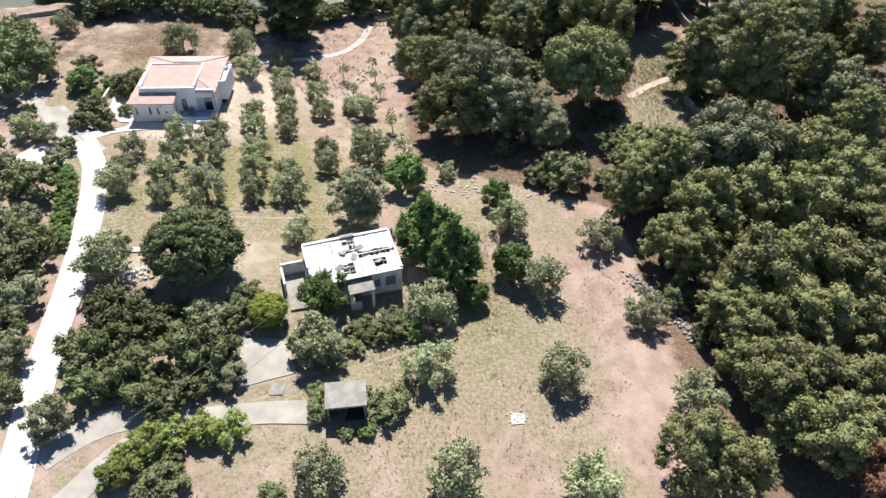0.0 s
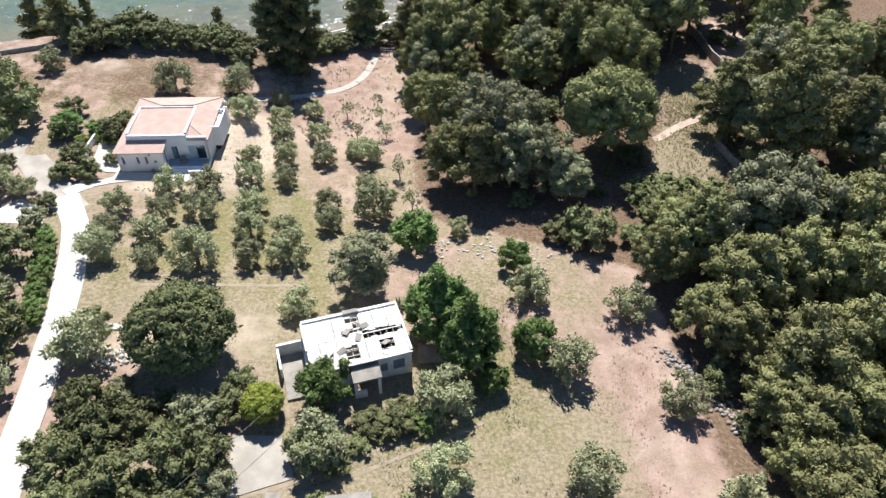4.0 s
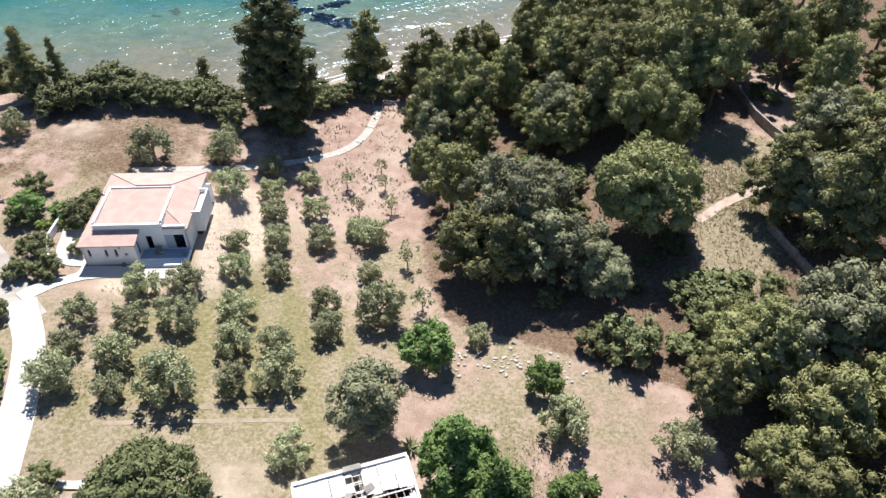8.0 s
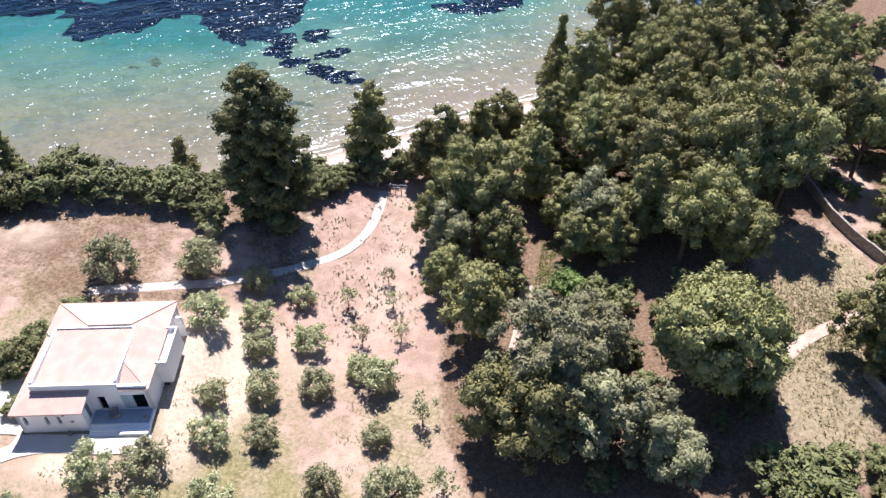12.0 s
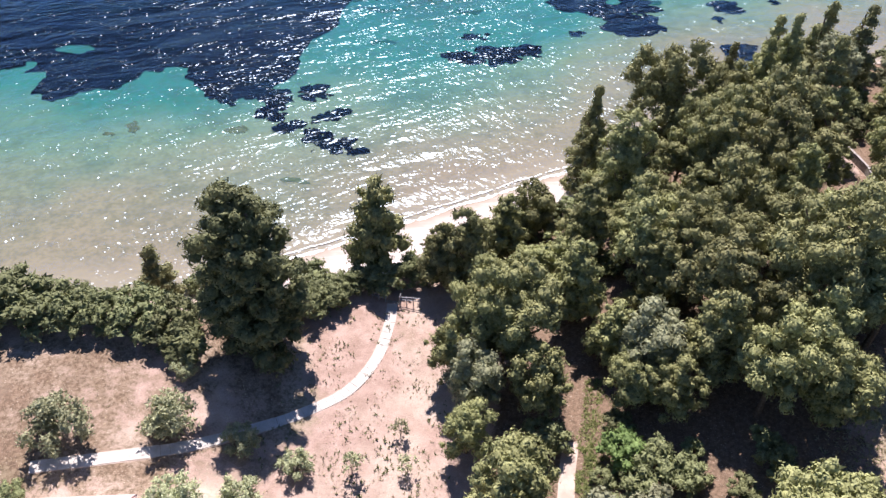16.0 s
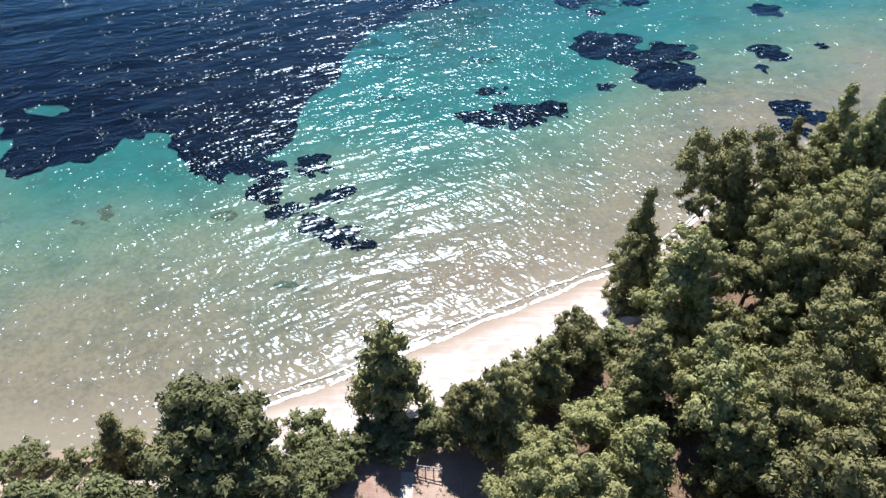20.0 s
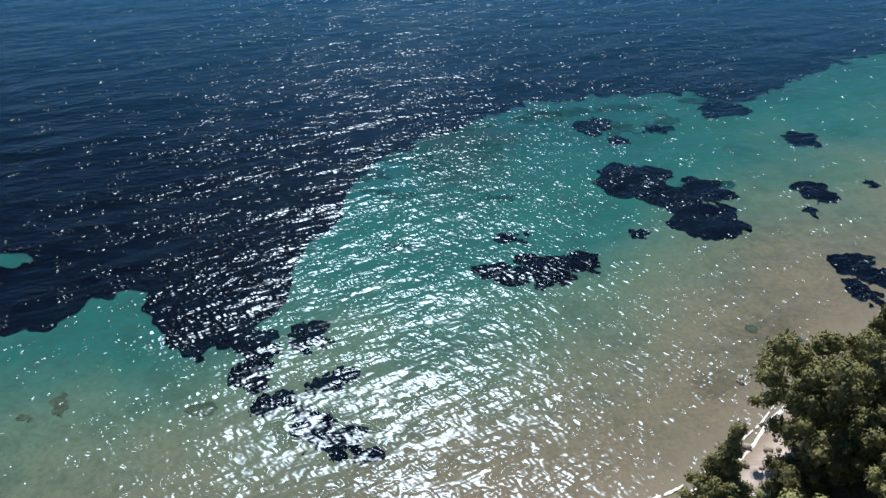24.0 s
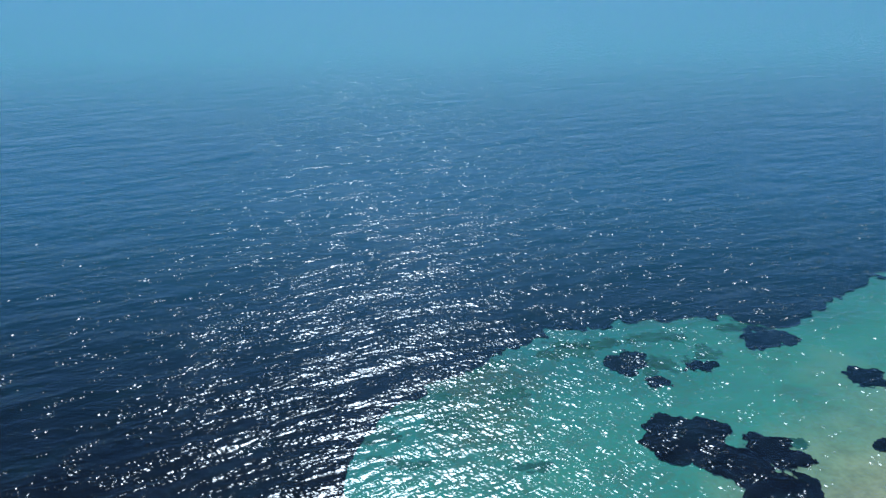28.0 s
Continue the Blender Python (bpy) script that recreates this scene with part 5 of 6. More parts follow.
low_wall("boundary_wall", [(36.6, 97), (37.4, 94.3), (39.2, 88.6)], 1.3, 0.3, STONE, "weathered stone boundary wall in the shade of the pines")
low_wall("boundary_wall", [(64, 108.8), (64.6, 102), (65.2, 94.9)], 1.4, 0.3, STONE, "pale stone boundary wall beyond the pines")
low_wall("boundary_wall", [(-75, 118.5), (-70.1, 120.6), (-65.2, 123.6), (-61, 126)], 0.7, 0.35, STONE, "low pale stone wall along the lawn edge")

# ---- ruined house ----
def build_ruin():
    r = empty("ruined_house", pose(-13.95, 53.65, 1.45, 0, 0, 18.1))
    tagged(r, "abandoned white house whose roof has partly fallen in", "house")
    W, D, H = 9.9, 6.5, 3.15
    part("floor", box_bm((0.2, 0.2, -0.6, W - 0.2, D - 0.2, 0.06)), SHADE_DARK, r, "floor painted dark for the shade inside")
    front = [(0.9, 1.0, 2.0, 2.3), (4.3, 0.1, 5.3, 2.2), (6.75, 1.0, 7.45, 2.2), (8.0, 0.9, 9.2, 2.35)]
    part("wall", wall_bm(W, -0.6, H, 0.28, front), OLD_PAINT, r)
    side_wall(r, wall_bm(D - 0.28, -0.6, H, 0.28, [(2.2, 0.9, 3.4, 2.2)]), W, 0.28, 90, OLD_PAINT)
    side_wall(r, wall_bm(W, -0.6, H, 0.28, [(2.0, 1.0, 3.2, 2.2), (6.4, 1.0, 7.6, 2.2)]), W, D, 180, OLD_PAINT)
    side_wall(r, wall_bm(D - 0.56, -0.6, H, 0.28, [(2.8, 0, 3.7, 2.1)]), 0, D - 0.28, -90, OLD_PAINT)
    part("partition", box_bm((5.4, 0.28, 0.06, 5.6, D - 0.28, 2.9)), OLD_PAINT, r)
    part("partition", box_bm((0.28, 3.3, 0.06, 5.4, 3.5, 2.9)), OLD_PAINT, r)
    for a, b, c, d in (front[0], front[2], front[3]):
        sh = part("shutter", box_bm((a + 0.02, 0.1, b + 0.02, c - 0.02, 0.14, d - 0.02)), FRAME, r, "faded blue shutter")
        n = max(2, int((d - b) / 0.25))
        for k in range(n):
            z = b + (k + 0.5) * (d - b) / n
            part("slat", box_bm((a + 0.06, 0.07, z - 0.05, c - 0.06, 0.1, z + 0.03)), FRAME, sh)
    # rafters and purlins under the roofing
    for k in range(15):
        x = 0.45 + k * (W - 0.9) / 14
        part("rafter", box_bm((x - 0.05, 0.05, 3.16, x + 0.05, D - 0.05, 3.3)), WOOD, r)
    for y in (0.4, 1.5, 2.6, 3.4, 4.3, 5.2, 6.1):
        part("purlin", box_bm((0.1, y - 0.045, 3.303, W - 0.1, y + 0.045, 3.38)), OLD_PAINT if y > 3 else WOOD, r)
    for k in range(7):
        y = 0.9 + k * 0.82
        part("batten", box_bm((0.3, y - 0.03, 3.305, W - 0.3, y + 0.03, 3.37)), OLD_PAINT, r)
    # roofing sheets in columns, with the fallen stretches left open: (from left, from back, to left, to back) as shares
    us = [0, 0.085, 0.125, 0.21, 0.3, 0.37, 0.44, 0.5, 0.58, 0.65, 0.72, 0.79, 0.86, 0.93, 1.0]
    holes = [(0.5, 0.06, 0.58, 0.42), (0.37, 0.33, 0.5, 0.44), (0.58, 0.44, 0.93, 0.58), (0.37, 0.68, 0.5, 0.93), (0.72, 0.68, 0.86, 0.88), (0.44, 0.12, 0.5, 0.2), (0.93, 0.47, 1.0, 0.56)]
    for u0, u1 in zip(us, us[1:]):
        um = (u0 + u1) / 2
        cuts, v = [], 0.0
        for b0, b1 in sorted((h[1], h[3]) for h in holes if h[0] < um < h[2]):
            cuts.append((v, b0 + random.uniform(-0.02, 0.02)))
            v = b1 + random.uniform(-0.02, 0.02)
        cuts.append((v, 1.0))
        for v0, v1 in cuts:
            n = max(1, round((v1 - v0) / 0.42))
            for k in range(n):
                a0, a1 = v0 + (v1 - v0) * k / n, v0 + (v1 - v0) * (k + 1) / n
                left, right = random.choice((0.003, 0.003, 0.003, 0.05)), random.choice((0.003, 0.003, 0.02))
                x0, x1, y0, y1 = u0 * W + left, u1 * W - right, D * (1 - a1) + 0.003, D * (1 - a0) - 0.003
                ob = part("roof_panel", box_bm((x0, y0, 3.39, x1, y1, 3.45), jitter=0.012), random.choice((RUIN_ROOF, RUIN_ROOF, OLD_PAINT)), r)
                if random.random() < 0.15:
                    ob.matrix_basis = Matrix.Translation((0, 0, 0.03)) @ pose(0, 0, 0, random.uniform(-0.4, 0.4), random.uniform(-0.25, 0.25), 0)
    for x, y, rx, ry, rz in ((6.1, 4.3, 14, 9, 20), (7.7, 1.5, -14, 12, 35), (3.3, 1.6, 10, -14, 25), (4.2, 3.9, -10, 8, 50), (5.2, 2.9, 16, -6, 70)):
        ob = part("roof_panel", box_bm((-0.45, -0.3, 0, 0.45, 0.3, 0.05)), GREY_CONCRETE, r, "loose tilted roofing sheet")
        ob.matrix_basis = pose(x, y, 3.55, rx, ry, rz)
    part("parapet", box_bm((-0.05, D - 0.2, 3.2, W + 0.05, D + 0.12, 3.62), jitter=0.02), OLD_PAINT, r)
    part("parapet", box_bm((W - 0.12, -0.1, 3.2, W + 0.12, D - 0.2, 3.62), jitter=0.02), OLD_PAINT, r)
    part("parapet", box_bm((-0.12, 2.6, 3.2, 0.1, D - 0.2, 3.62), jitter=0.02), OLD_PAINT, r)
    # broken grey coping on the back edge, built as a low block
    part("chimney", box_bm((4.3, D - 0.3, 3.2, 5.9, D + 0.25, 3.75), bevel=0.05, jitter=0.03), GREY_CONCRETE, r, "broken grey coping at the back of the roof")
    part("eave", box_bm((-0.1, -0.35, 3.36, W + 0.05, 0.02, 3.47), jitter=0.02), RUIN_ROOF, r)
    # porch and roofless annex
    part("porch_roof", poly_bm([(3.65, -1.95, 2.75), (6.45, -1.95, 2.75), (6.45, -0.02, 3.05), (3.65, -0.02, 3.05)], 0.16), GREY_CONCRETE, r, "sagging grey porch roof")
    for k in range(11):
        x = 3.75 + k * 0.26
        part("roof_rib", poly_bm([(x, -1.97, 2.79), (x + 0.09, -1.97, 2.79), (x + 0.09, -0.03, 3.09), (x, -0.03, 3.09)], 0.036), GREY_CONCRETE, r)
    for x in (3.85, 6.2):
        part("porch_post", box_bm((x - 0.15, -1.85, -0.6, x + 0.15, -1.6, 2.6)), OLD_PAINT, r)
    part("porch_wall", box_bm((3.7, -1.9, -0.6, 4.9, -1.72, 1.2)), OLD_PAINT, r)
    part("annex_wall", box_bm((-2.85, 5.05, -0.6, -0.02, 5.3, 2.5), jitter=0.03), OLD_PAINT, r)
    part("annex_wall", box_bm((-2.85, 2.2, -0.6, -2.62, 5.05, 2.3), jitter=0.03), OLD_PAINT, r)
    part("annex_wall", box_bm((-0.3, 0.4, -0.6, -0.02, 5.05, 2.6), jitter=0.03), OLD_PAINT, r)
    part("annex_floor", box_bm((-2.62, -0.6, -0.6, -0.3, 5.05, 0.9)), GREY_CONCRETE, r, "pale annex slab")


build_ruin()
flat_pad("pavement", [(-4.2, 60.6), (-2.2, 59.8), (-1.4, 58.2), (-3.9, 57.9)], PINK_SLAB, "pinkish cracked slab beside the ruined house", "slab", 0.1)


def build_shed():
    s = empty("shed", pose(-10.55, 38.75, 1.5, 0, 0, 7.7))
    tagged(s, "small grey concrete shed with flat roof, overgrown by creepers", "shed")
    part("roof", box_bm((-0.15, -0.2, 2.3, 3.75, 2.8, 2.52), bevel=0.03), GREY_CONCRETE, s, "flat stained concrete roof slab")
    part("wall", box_bm((0, 2.4, -0.5, 3.6, 2.6, 2.3)), GREY_CONCRETE, s)
    part("wall", box_bm((0, 0, -0.5, 0.2, 2.4, 2.3)), GREY_CONCRETE, s)
    part("wall", box_bm((3.4, 0, -0.5, 3.6, 2.4, 2.3)), GREY_CONCRETE, s)
    part("floor", box_bm((0.2, 0, -0.5, 3.4, 2.4, 0.08)), SHADE_DARK, s)
    part("beam", box_bm((0.2, 0.02, 2.05, 3.4, 0.16, 2.3)), WOOD, s)


build_shed()

# ---- steps and railing down to the beach ----
def build_gate():
    g = empty("beach_steps", pose(-15.05, 133.7, height(-15.05, 133.7), 0, 0, -6))
    tagged(g, "stone steps with dark railings leading down to the beach", "stairs")
    for k in range(10):
        part("step", box_bm((-0.75, k * 0.42, -0.9 - k * 0.17, 0.75, (k + 1) * 0.42, 0.08 - k * 0.17), bevel=0.01), STONE, g)

    def rail(a, b, n):
        a, b = Vector(a), Vector(b)
        for f in (0.55, 1.0):
            part("rail", tube_bm([a + Vector((0, 0, f)), b + Vector((0, 0, f))], [0.06, 0.06], 6), RAIL_METAL, g)
        for k in range(n + 1):
            p = a.lerp(b, k / n)
            part("post", tube_bm([p - Vector((0, 0, 0.9)), p + Vector((0, 0, 1.08))], [0.06, 0.06], 6), RAIL_METAL, g)

    rail((-2.6, 0.4, 0.3), (-0.9, 0.1, 0.1), 2)
    rail((0.9, 0.1, 0.1), (3.4, -0.1, 0.3), 3)
    rail((-2.6, 0.4, 0.3), (-1.7, 3.8, -0.8), 4)
    rail((-1.7, 3.8, -0.8), (0.2, 5.2, -1.4), 2)
    rail((-0.85, 0.1, 0.1), (-0.85, 4.2, -1.6), 4)
    rail((0.85, 0.1, 0.1), (0.85, 4.2, -1.6), 4)


build_gate()

# ---- stones ----
def stone_mesh(seed, mat):
    rng = np.random.default_rng(seed)
    v, f = ICO1
    k = v * (1 + rng.uniform(-0.25, 0.22, (len(v), 1))) * (1.0, 0.8, 0.6)
    return quick_mesh("stone", k, f, mat)


STONES = [stone_mesh(s, STONE) for s in range(5)]
PALE = [stone_mesh(40 + s, PALE_STONE) for s in range(4)]
ROCKS = [stone_mesh(20 + s, ROCK) for s in range(4)]


def heap(label, n, spot, size, meshes=STONES, sink=0.1):
    """A heap: one root and its stones."""
    pts = [spot() for _ in range(n)]
    x0, y0 = pts[0]
    root = tagged(empty("stone_heap", pose(x0, y0, height(x0, y0))), label, "stones")
    for x, y in pts:
        s = size * random.uniform(0.45, 1.3)
        ob = part("stone", random.choice(meshes), None, root)
        ob.matrix_basis = Matrix.Translation((-x0, -y0, -height(x0, y0))) @ Matrix.LocRotScale((x, y, height(x, y) + s * 0.35 - sink * s), Euler((random.uniform(-0.4, 0.4), random.uniform(-0.4, 0.4), random.uniform(0, 6.3))), (s, s, s))
    return root


def along(line, spread):
    def spot():
        i = random.randrange(len(line) - 1)
        p = Vector(line[i]).lerp(Vector(line[i + 1]), random.random())
        return p.x + random.gauss(0, spread), p.y + random.gauss(0, spread)
    return spot


heap("long heap of grey field stones at the foot of the pines", 230, along([(22.4, 61.4), (24.9, 58.4), (26.8, 55.0), (29.0, 51.0)], 0.75), 0.26)
heap("broken pale rubble on the bare ground", 80, along([(-36.4, 56.8), (-34.6, 56), (-32.7, 57.4)], 0.7), 0.3, PALE)
heap("scattered pale stones on rough ground below the pines", 90, along([(-3.5, 77), (1.7, 77.2), (5.5, 77.2), (11, 75.8)], 1.1), 0.22, PALE)
heap("small ring of whitish stones and ash in the field", 22, lambda: (7.4 + random.gauss(0, 0.45), 40.3 + random.gauss(0, 0.35)), 0.13, PALE)
flat_pad("pavement", [(6.7, 40.9), (8.2, 40.8), (8.1, 39.7), (6.8, 39.6)], ASH, "pale patch of ash in the dry field", "ash", 0.03)
heap("brown rocks at the water's edge", 24, along([(26, 180), (28.5, 184.5), (31, 185.5), (34, 188)], 1.6), 0.62, ROCKS, 0.35)
heap("brown rocks along the foot of the wooded shore", 18, along([(20, 169), (23, 170.5), (25, 174)], 1.0), 0.6, ROCKS)
flat_pad("pavement", [(-37, 60.9), (-33.6, 61), (-33.4, 60.3), (-37, 60.1)], CONCRETE, "strip of old concrete footing", "slab", 0.15)

flat_pad("pavement", [(-16.6, 42.7), (-15.3, 42.7), (-15.2, 41.5), (-16.5, 41.4)], GREY_CONCRETE, "small square concrete cover in the grass", "slab", 0.12)

# ---- seagrass meadows ----
def sheet(xs, ys, f, z):
    """The part of a grid where f is above 0, cut along the line where it is 0."""
    val = [[f(x, y) for x in xs] for y in ys]
    verts, faces, made = [], [], {}

    def corner(i, j):
        if (i, j) not in made:
            made[i, j] = len(verts)
            verts.append((xs[i], ys[j], z(xs[i], ys[j])))
        return made[i, j]

    def cut(i, j, k, l):
        key = (i, j, k, l) if (i, j) < (k, l) else (k, l, i, j)
        if key not in made:
            a, b = val[j][i], val[l][k]
            t = a / (a - b)
            x, y = xs[i] + (xs[k] - xs[i]) * t, ys[j] + (ys[l] - ys[j]) * t
            made[key] = len(verts)
            verts.append((x, y, z(x, y)))
        return made[key]

    for j in range(len(ys) - 1):
        for i in range(len(xs) - 1):
            loop = [(i, j), (i + 1, j), (i + 1, j + 1), (i, j + 1)]
            up = [val[b][a] > 0 for a, b in loop]
            if not any(up):
                continue
            face = []
            for k in range(4):
                p, q = loop[k], loop[(k + 1) % 4]
                if up[k]:
                    face.append(corner(*p))
                if up[k] != up[(k + 1) % 4]:
                    face.append(cut(*p, *q))
            if len(face) > 2:
                faces.append(face)
    return verts, faces


def fray(x, y, s):
    return noise.noise(Vector((x * 0.28, y * 0.28, s))) * 2.0 + noise.noise(Vector((x * 0.75, y * 0.75, s + 3))) * 1.2 + noise.noise(Vector((x * 1.9, y * 1.9, s + 5))) * 0.7


def meadow(x, y, rx, ry, turn=0.0, rough=0.3, lift=0.0, seed=0, mat=None, label="dark navy seagrass patch on the pale seabed"):
    c, s, small = math.cos(radians(turn)), math.sin(radians(turn)), min(rx, ry)
    k = min(1.0, small / 2.2) * rough / 0.4
    g = random.Random(seed)
    lobes = [(0, 0, 0.72)] + [(math.cos(q * 1.05 + g.random()) * 0.56, math.sin(q * 1.05 + g.random()) * 0.56, g.uniform(0.34, 0.52)) for q in range(6)]
    def f(px, py):
        u, v = (px * c + py * s) / rx, (py * c - px * s) / ry
        return max(w - math.hypot(u - a, v - b) for a, b, w in lobes) * small + 0.75 * k * fray(px + x, py + y, seed) + 0.35 * k * noise.noise(Vector((px * 3.6, py * 3.6, seed)))
    n = 56
    big = max(rx, ry) * 1.7
    g = [big * (2 * q / n - 1) for q in range(n + 1)]
    v, fc = sheet(g, g, f, lambda a, b: height(x + a, y + b) + 0.05 + lift)
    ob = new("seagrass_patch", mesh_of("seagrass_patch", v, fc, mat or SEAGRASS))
    ob.location = (x, y, 0)
    tagged(ob, label, "seagrass", "seagrass patches")


PATCHES = [
    (-34.0, 194.9, 2.9, 3.4), (-30.6, 184.8, 2.5, 2.1), (-41.6, 193.2, 3.0, 3.4), (-40.8, 187.2, 3.0, 3.4), (-36.4, 181.6, 2.6, 1.9),
    (-31.2, 178.0, 2.6, 1.9), (-27.3, 174.5, 3.5, 2.2), (-23.5, 172.5, 1.9, 1.0), (2.7, 211.8, 4.9, 3.6), (-3.8, 209.8, 4.5, 2.9),
    (7.3, 213.0, 4.3, 2.9), (1.8, 207.8, 2.6, 2.0), (-2.6, 221.5, 2.4, 2.3), (19.8, 221.0, 1.5, 1.8), (23.2, 242.6, 7.0, 7.2),
    (28.6, 234.5, 5.4, 5.6), (35.9, 237.6, 4.4, 4.6), (32.2, 226.0, 6.4, 6.0), (56.6, 235.8, 3.5, 4.2), (52.8, 227.6, 1.3, 1.7),
    (64.8, 260.2, 3.6, 4.0), (51.8, 209.3, 3.5, 4.2), (49.9, 203.2, 2.2, 3.4), (55.4, 206.3, 3.4, 2.6), (60.6, 203.2, 3.0, 2.8),
    (66.5, 205.0, 3.6, 2.2), (68.9, 238.0, 1.3, 1.2), (20.4, 269.0, 4.6, 4.6), (24.0, 261.3, 2.4, 2.2), (33.9, 266.5, 3.1, 2.2),
    (52.9, 278.0, 5.2, 5.4), (-28.2, 187.0, 1.6, 1.4),
]
for i, (x, y, rx, ry) in enumerate(PATCHES):
    meadow(x, y, rx * 1.1, ry * 1.1, 12 * math.sin(i * 2.1), 0.42, 0.012 * (i % 5) + 0.06, i)
# thin growth round the patches, off the beach and between them and the deep meadow
THIN = [
    (-30.1, 264.0, 6.2, 4.6), (-21.5, 256.0, 6.6, 4.2), (-31.2, 247.0, 5.1, 3.4), (-10.9, 270.4, 7.0, 4.6), (-38.5, 239.8, 3.7, 3.0),
    (-5.6, 258.5, 4.4, 3.2), (8.5, 275.0, 6.4, 4.6), (37.8, 271.8, 3.3, 3.0), (-23.0, 219.0, 2.6, 1.3), (40.2, 239.0, 2.4, 1.2),
    (-17, 249, 4.6, 2.4), (29, 280, 6.5, 2.6), (15, 278, 6, 2.4), (-4, 236, 3.0, 1.2), (-26, 238, 4, 1.6),
    (27, 268, 7, 3.5), (48, 283, 5, 2.6),
]
for i, (x, y, rx, ry) in enumerate(THIN):
    meadow(x, y, rx, ry, 10 * math.sin(i * 1.7), 0.55, 0.0, 120 + i, SPARSE, "thin blue-green seagrass growth on the seabed")


for i, (x, y, rx, ry) in enumerate([(-66.8, 178.9, 1.3, 1.1), (-64.0, 181.3, 1.0, 1.6), (-45.4, 180.5, 1.5, 1.2), (-32.6, 163.9, 2.7, 0.7), (35.3, 191.8, 3.0, 0.9), (29.1, 194.7, 1.3, 0.8)]):
    meadow(x, y, rx, ry, 15 * math.sin(i * 1.3), 0.6, 0.0, 160 + i, WEED, "small grey-green weed clump on the sandy seabed")


# the great meadow: its near edge winds along the shallows, and it runs out to the deep
EDGE = [(-4300, 210), (-400, 212), (-150, 208), (-98, 205), (-96.8, 207.5), (-90, 205), (-88, 193), (-84.6, 191.5), (-80.5, 194.7), (-73.2, 197.6), (-70.8, 200.1), (-70.6, 204.7), (-67.6, 206.6), (-62.7, 205.4), (-61.4, 202.1), (-57.1, 198.2), (-54.8, 193.1), (-49.8, 189.8), (-44.4, 192.9), (-42.2, 196.6), (-39.6, 202.5), (-39.3, 213.4), (-37.5, 222), (-34, 230), (-33.4, 238), (-32, 247), (-26.2, 257), (-14.9, 267), (-7.4, 273), (0.8, 278.5), (6.9, 285), (17.2, 285), (26, 288.5), (36, 287), (46.8, 290.4), (51.5, 286), (58, 282), (66.6, 287.2), (76, 295.3), (88.7, 306), (105.9, 315.6), (180, 345), (400, 400), (4300, 900)]


def great_meadow():
    ex, ey = zip(*EDGE)
    def f(x, y):
        far = 0.0 if abs(x) > 160 or y > 345 else 1.0
        wx = x + far * 2.2 * noise.noise(Vector((x * 0.09, y * 0.09, 2)))
        v = y - float(np.interp(wx, ex, ey)) + far * (1.6 * noise.noise(Vector((x * 0.1, y * 0.1, 6))) + 1.7 * fray(x, y, 12))
        hole = bump2(x, y, -88.6, 215, 4.6, 2.8)
        return v if y > 400 else min(v, 2.2 - 4 * hole + 0.8 * fray(x, y, 3))
    xs = axis(-112, 118, 0.75, 4300)
    ys = [y for y in axis(182, 322, 0.75, 4300) if y > 170]
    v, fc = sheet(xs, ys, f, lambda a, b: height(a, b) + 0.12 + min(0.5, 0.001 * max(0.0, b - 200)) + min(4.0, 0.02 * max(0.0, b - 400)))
    tagged(new("seagrass_meadow", mesh_of("seagrass_meadow", v, fc, SEAGRASS, True)), "vast dark navy seagrass meadow over the deeper seabed, with water haze painted in farther out", "seagrass", kind="stuff")


great_meadow()

# ---- surf line ----
def surf(name, off, wide, need, seed, label):
    """A broken foam line along the shore, off metres out from it."""
    v, f = [], []
    for k in range(420):
        x = -40 + k * 0.18
        a = wide * (0.6 + 0.6 * noise.noise(Vector((x * 0.5, 2, seed))) + 0.45 * noise.noise(Vector((x * 2.3, 5, seed))))
        o = off + 0.55 * noise.noise(Vector((x * 0.22, 8, seed))) + 0.15 * noise.noise(Vector((x * 1.4, 8, seed)))
        half = max(0.04, a) * 0.5
        z = max(SEA, height(x, coast(x) + o)) + 0.035
        v += [(x, coast(x) + o - half, z + 0.07 * half), (x, coast(x) + o + half, z)]
        if k and a > need:
            f.append((2 * k - 2, 2 * k, 2 * k + 1, 2 * k - 1))
    tagged(new(name, mesh_of(name, v, f, FOAM)), label, "foam", kind="stuff")


FOAM = plain("sea_foam", (0.7, 0.7, 0.68), (0.85, 0.85, 0.83), 2.0, 0.8, 0.3, 0.02)
surf("surf_foam", 0.0, 1.0, 0.3, 2, "white foam line where waves wash the sand")
surf("surf_foam", 1.5, 0.5, 0.22, 7, "thin broken foam line of a wave off the beach")

# ---- overhead cable ----
def cable(a, b, sag, r):
    a, b = Vector(a), Vector(b)
    pts = [a.lerp(b, k / 14) - Vector((0, 0, sag * 4 * (k / 14) * (1 - k / 14))) for k in range(15)]
    ob = part("overhead_cable", tube_bm(pts, [r] * 15, 5), CABLE, None)
    tagged(ob, "thin grey overhead cable running to the ruined house", "cable")


cable((-13.9, 53.7, 5.0), (-33.0, 27.0, 7.6), 0.5, 0.018)
pole = tagged(empty("utility_pole", pose(-33.0, 27.0, height(-33, 27))), "weathered wooden utility pole beside the lane", "pole")
part("post", tube_bm([(0, 0, -0.5), (0, 0, 5.2)], [0.13, 0.09], 8), WOOD, pole)
part("crossarm", box_bm((-0.5, -0.05, 4.6, 0.5, 0.05, 4.72)), WOOD, pole)

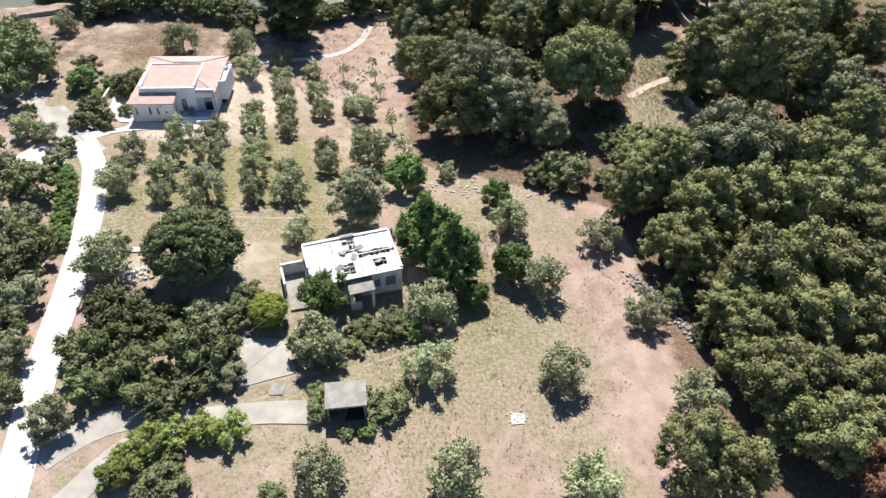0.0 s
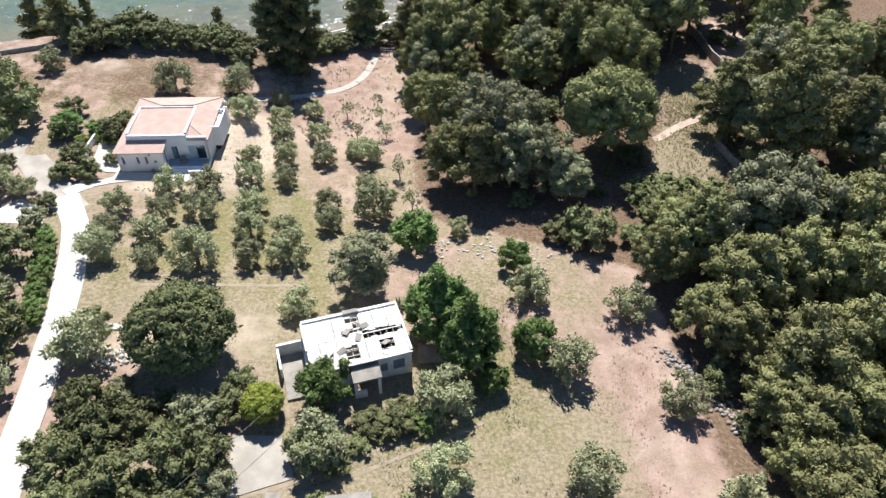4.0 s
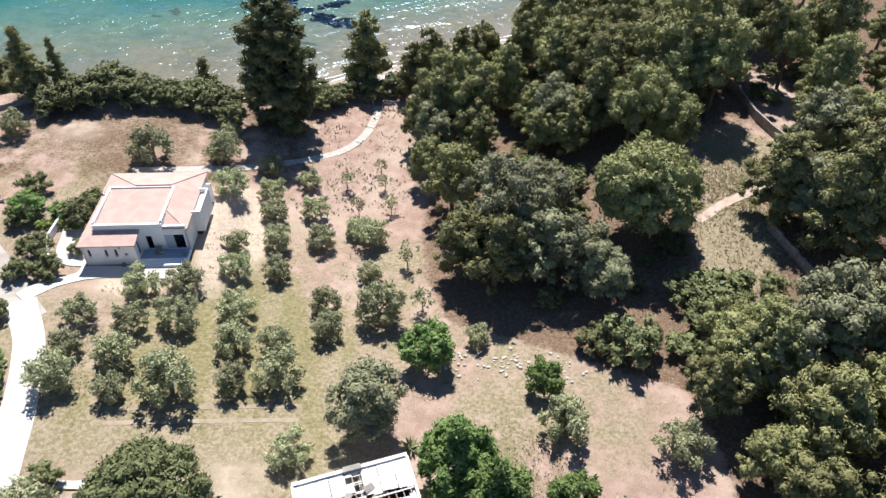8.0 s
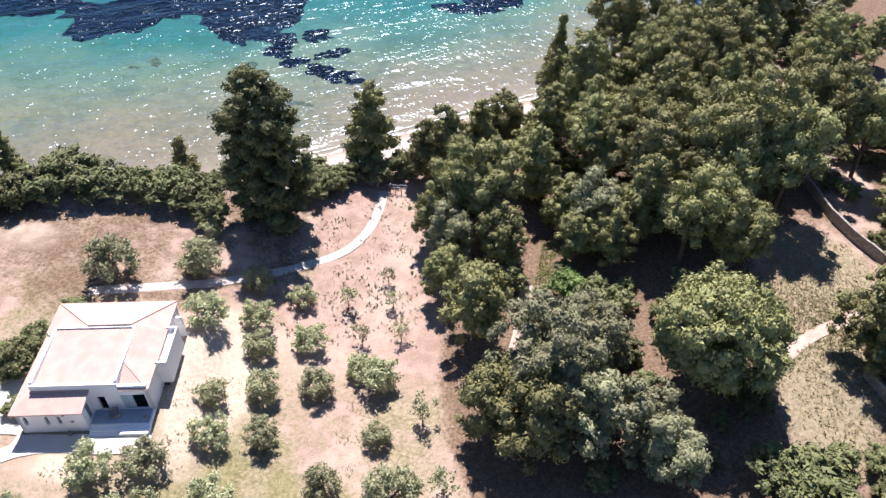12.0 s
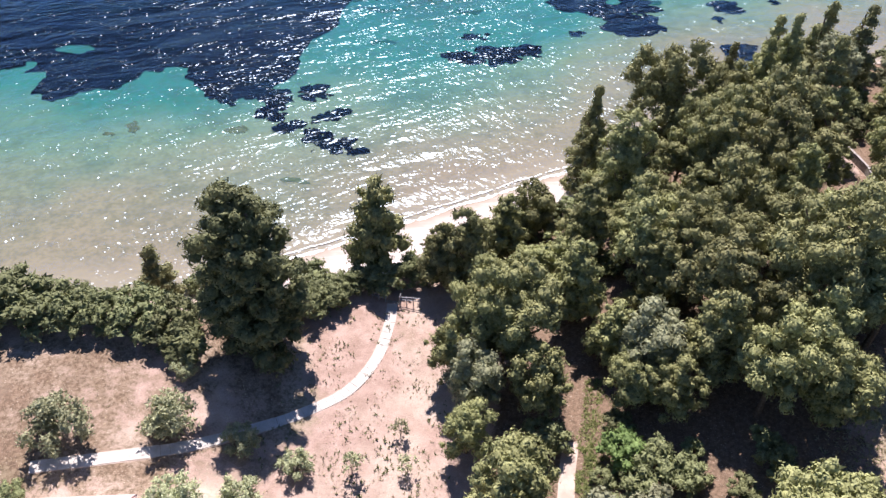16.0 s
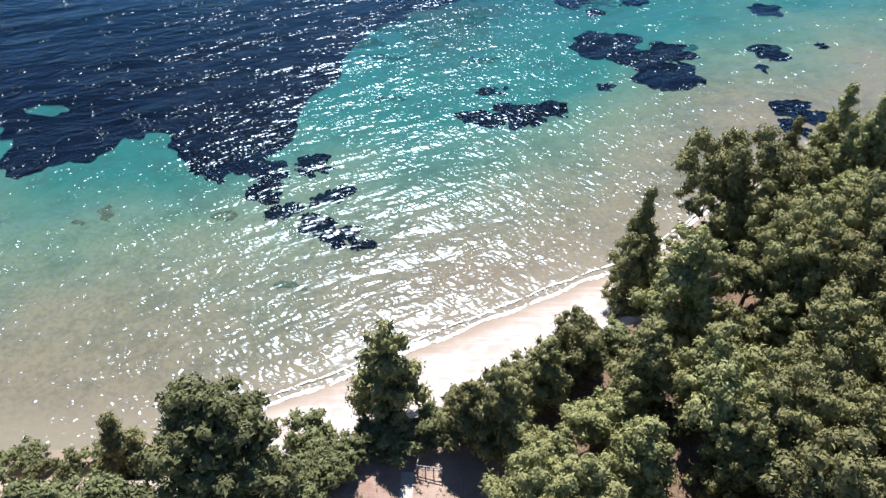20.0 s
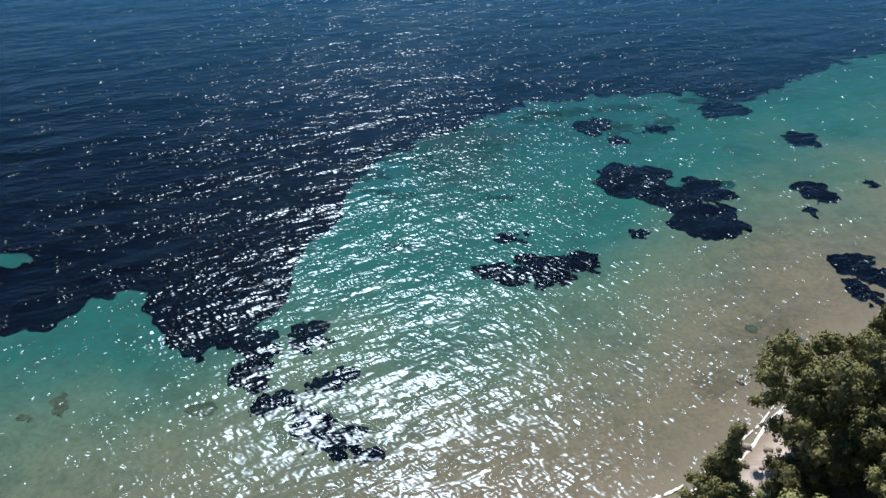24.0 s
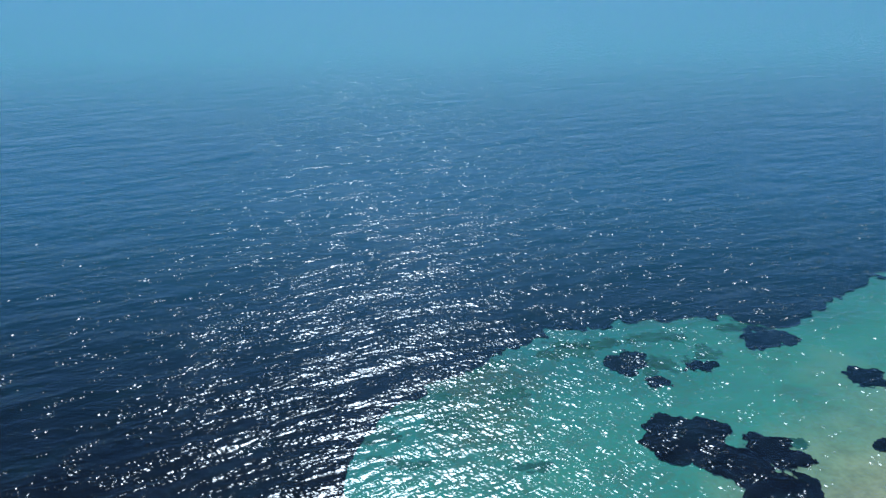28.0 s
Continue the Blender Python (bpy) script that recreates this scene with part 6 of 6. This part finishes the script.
# ---- agave behind the ruin ----
def agave(x, y, r):
    a = tagged(empty("agave", pose(x, y, height(x, y))), "spiky pale grey-green agave behind the ruined house", "agave")
    for k in range(22):
        t = k * 2.4
        e = 0.25 + 0.9 * (k / 22)
        d = Vector((math.cos(t) * math.cos(e), math.sin(t) * math.cos(e), math.sin(e)))
        s = Vector((-d.y, d.x, 0)).normalized() * 0.09
        v = [Vector((0, 0, 0.05)) - s, Vector((0, 0, 0.05)) + s, d * r * 0.55 + s * 1.2 + Vector((0, 0, 0.03)), d * r * 0.55 - s * 1.2 + Vector((0, 0, 0.03)), d * r]
        part("leaf", mesh_of("leaf", v + [p - Vector((0, 0, 0.04)) for p in v], [(0, 1, 2, 3), (3, 2, 4), (5, 8, 7, 6), (8, 9, 7), (0, 3, 8, 5), (1, 6, 7, 2), (3, 4, 9, 8), (2, 7, 9, 4)], OLIVE), None, a)


agave(-6.4, 66.0, 1.3)


# ---- undergrowth of the wood ----
TAKEN = [(ob.matrix_basis.translation.x, ob.matrix_basis.translation.y) for ob in list(scene.objects) if ob.parent is None and ob.name.split(".")[0] in ("pine_tree", "shrub", "olive_tree", "broadleaf_tree")]


def open_ground(x, y):
    """Places in the wood that lie open: clearings and trails."""
    if bump2(x, y, 34, 103, 7, 15) + bump2(x, y, 41, 118, 4, 9) + bump2(x, y, 45, 155, 5, 8) + bump2(x, y, 14.7, 150, 2.5, 3.2) + bump2(x, y, 32.4, 143.8, 3.2, 3.4) > 0.35:
        return True
    return abs(x - (2.9 + (y - 105) * 0.2)) < 2.2 and 99 < y < 121


def scatter(n, gap, rmin, rmax, kinds, label, cat, group, sz, far=70):
    put = 0
    for _ in range(n * 30):
        x, y = float(RNG.uniform(0, far)), float(RNG.uniform(24, 196))
        if wooded(x, y) < 0.8 or open_ground(x, y) or y > coast(x) - 13 or any((x - a) ** 2 + (y - b) ** 2 < gap * gap for a, b in TAKEN):
            continue
        if gap > 4 and y < 116 and x < 38:
            continue
        TAKEN.append((x, y))
        plant(kinds[int(RNG.integers(len(kinds)))], x, y, float(RNG.uniform(rmin, rmax)), RNG, label, cat, group, sz)
        put += 1
        if put >= n:
            break


scatter(24, 4.6, 2.6, 3.8, ("pine", "pine", "grey_pine"), "full-crowned green pine of the coastal wood", "tree", "pines of the wood", 1.0)
scatter(130, 2.5, 1.2, 2.3, ("bush", "dark_bush", "bush"), "low evergreen shrub under the pines", "shrub", "undergrowth shrubs", 0.75)


# ---- grass ----
def tufts(name, n, spot, size, mat, label, blades=6):
    rng = np.random.default_rng(len(name) + n)
    V, T = [], []
    base = 0
    for _ in range(n):
        p = spot(rng)
        if p is None:
            continue
        x, y = p
        z = height(x, y) + 0.02
        s = size * rng.uniform(0.5, 1.3)
        a = rng.uniform(0, 6.28, blades)
        tip = np.stack([x + np.cos(a) * s * rng.uniform(0.2, 0.9, blades), y + np.sin(a) * s * rng.uniform(0.2, 0.9, blades), z + s * rng.uniform(0.2, 0.7, blades)], 1)
        w = s * 0.14
        b0 = np.stack([x + np.cos(a + 1.5) * w, y + np.sin(a + 1.5) * w, np.full(blades, z - 0.04)], 1)
        b1 = np.stack([x - np.cos(a + 1.5) * w, y - np.sin(a + 1.5) * w, np.full(blades, z - 0.04)], 1)
        V.append(np.stack([b0, b1, tip], 1).reshape(-1, 3))
        T.append(np.arange(3 * blades).reshape(-1, 3) + base)
        base += 3 * blades
    tagged(new(name, quick_mesh(name, np.concatenate(V), np.concatenate(T), mat)), label, "grass", kind="stuff")


def patchy(x0, y0, x1, y1, need, scale=0.12):
    def spot(rng):
        for _ in range(6):
            x, y = rng.uniform(x0, x1), rng.uniform(y0, y1)
            if noise.noise(Vector((x * scale, y * scale, 11))) + 0.5 * noise.noise(Vector((x * 0.5, y * 0.5, 3))) > need:
                return x, y
        return None
    return spot


tufts("dry_grass", 5200, patchy(-22, 28, 22, 76, -0.05), 0.17, GRASS_DRY, "dry straw-coloured grass tufts scattered over the field")
tufts("green_grass", 2600, patchy(-12, 42, 9, 74, 0.12), 0.18, GRASS_GREEN, "low green grass tufts near the ruined house")
tufts("dry_grass", 2600, patchy(-46, 58, -6, 112, 0.05), 0.15, GRASS_DRY, "dry grass tufts between the olive rows")
tufts("green_grass", 1500, patchy(-44, 62, -14, 100, 0.2), 0.2, GRASS_GREEN, "short green grass between the olive rows")


def clearing(rng):
    x, y = rng.normal(35, 4.5), rng.normal(104, 9)
    return (x, y) if bump2(x, y, 35, 105, 7, 15) > 0.2 and abs(y - (102.1 + (x - 33.1) * 0.45)) > 0.8 else None


tufts("dry_grass", 5200, clearing, 0.36, GRASS_DRY, "tall dry grass filling the clearing in the wood", 5)
tufts("green_grass", 900, clearing, 0.32, GRASS_GREEN, "greenish grass in the clearing", 5)


def verge(rng):
    y = rng.uniform(99, 121)
    x = 2.9 + (y - 105) * 0.2 + abs(rng.normal(0.6, 1.0)) + 0.5 + 0.8 * noise.noise(Vector((y * 0.4, 1, 1)))
    return x, y


tufts("green_grass", 900, verge, 0.5, GRASS_GREEN, "tall bright grass beside the earth trail")
tufts("green_grass", 320, patchy(-27, 104, -8, 133, 0.0, 0.3), 0.4, MAQUIS, "small dark weeds scattered beside the garden path", 7)
tufts("dry_grass", 700, patchy(-24, 104, -9, 132, -0.1, 0.3), 0.25, GRASS_DRY, "dry stalks on the bare soil beside the garden path")
tufts("dry_grass", 1500, patchy(-66, 104, -14, 128, 0.05), 0.15, GRASS_DRY, "thin dry grass on the brown lawn")
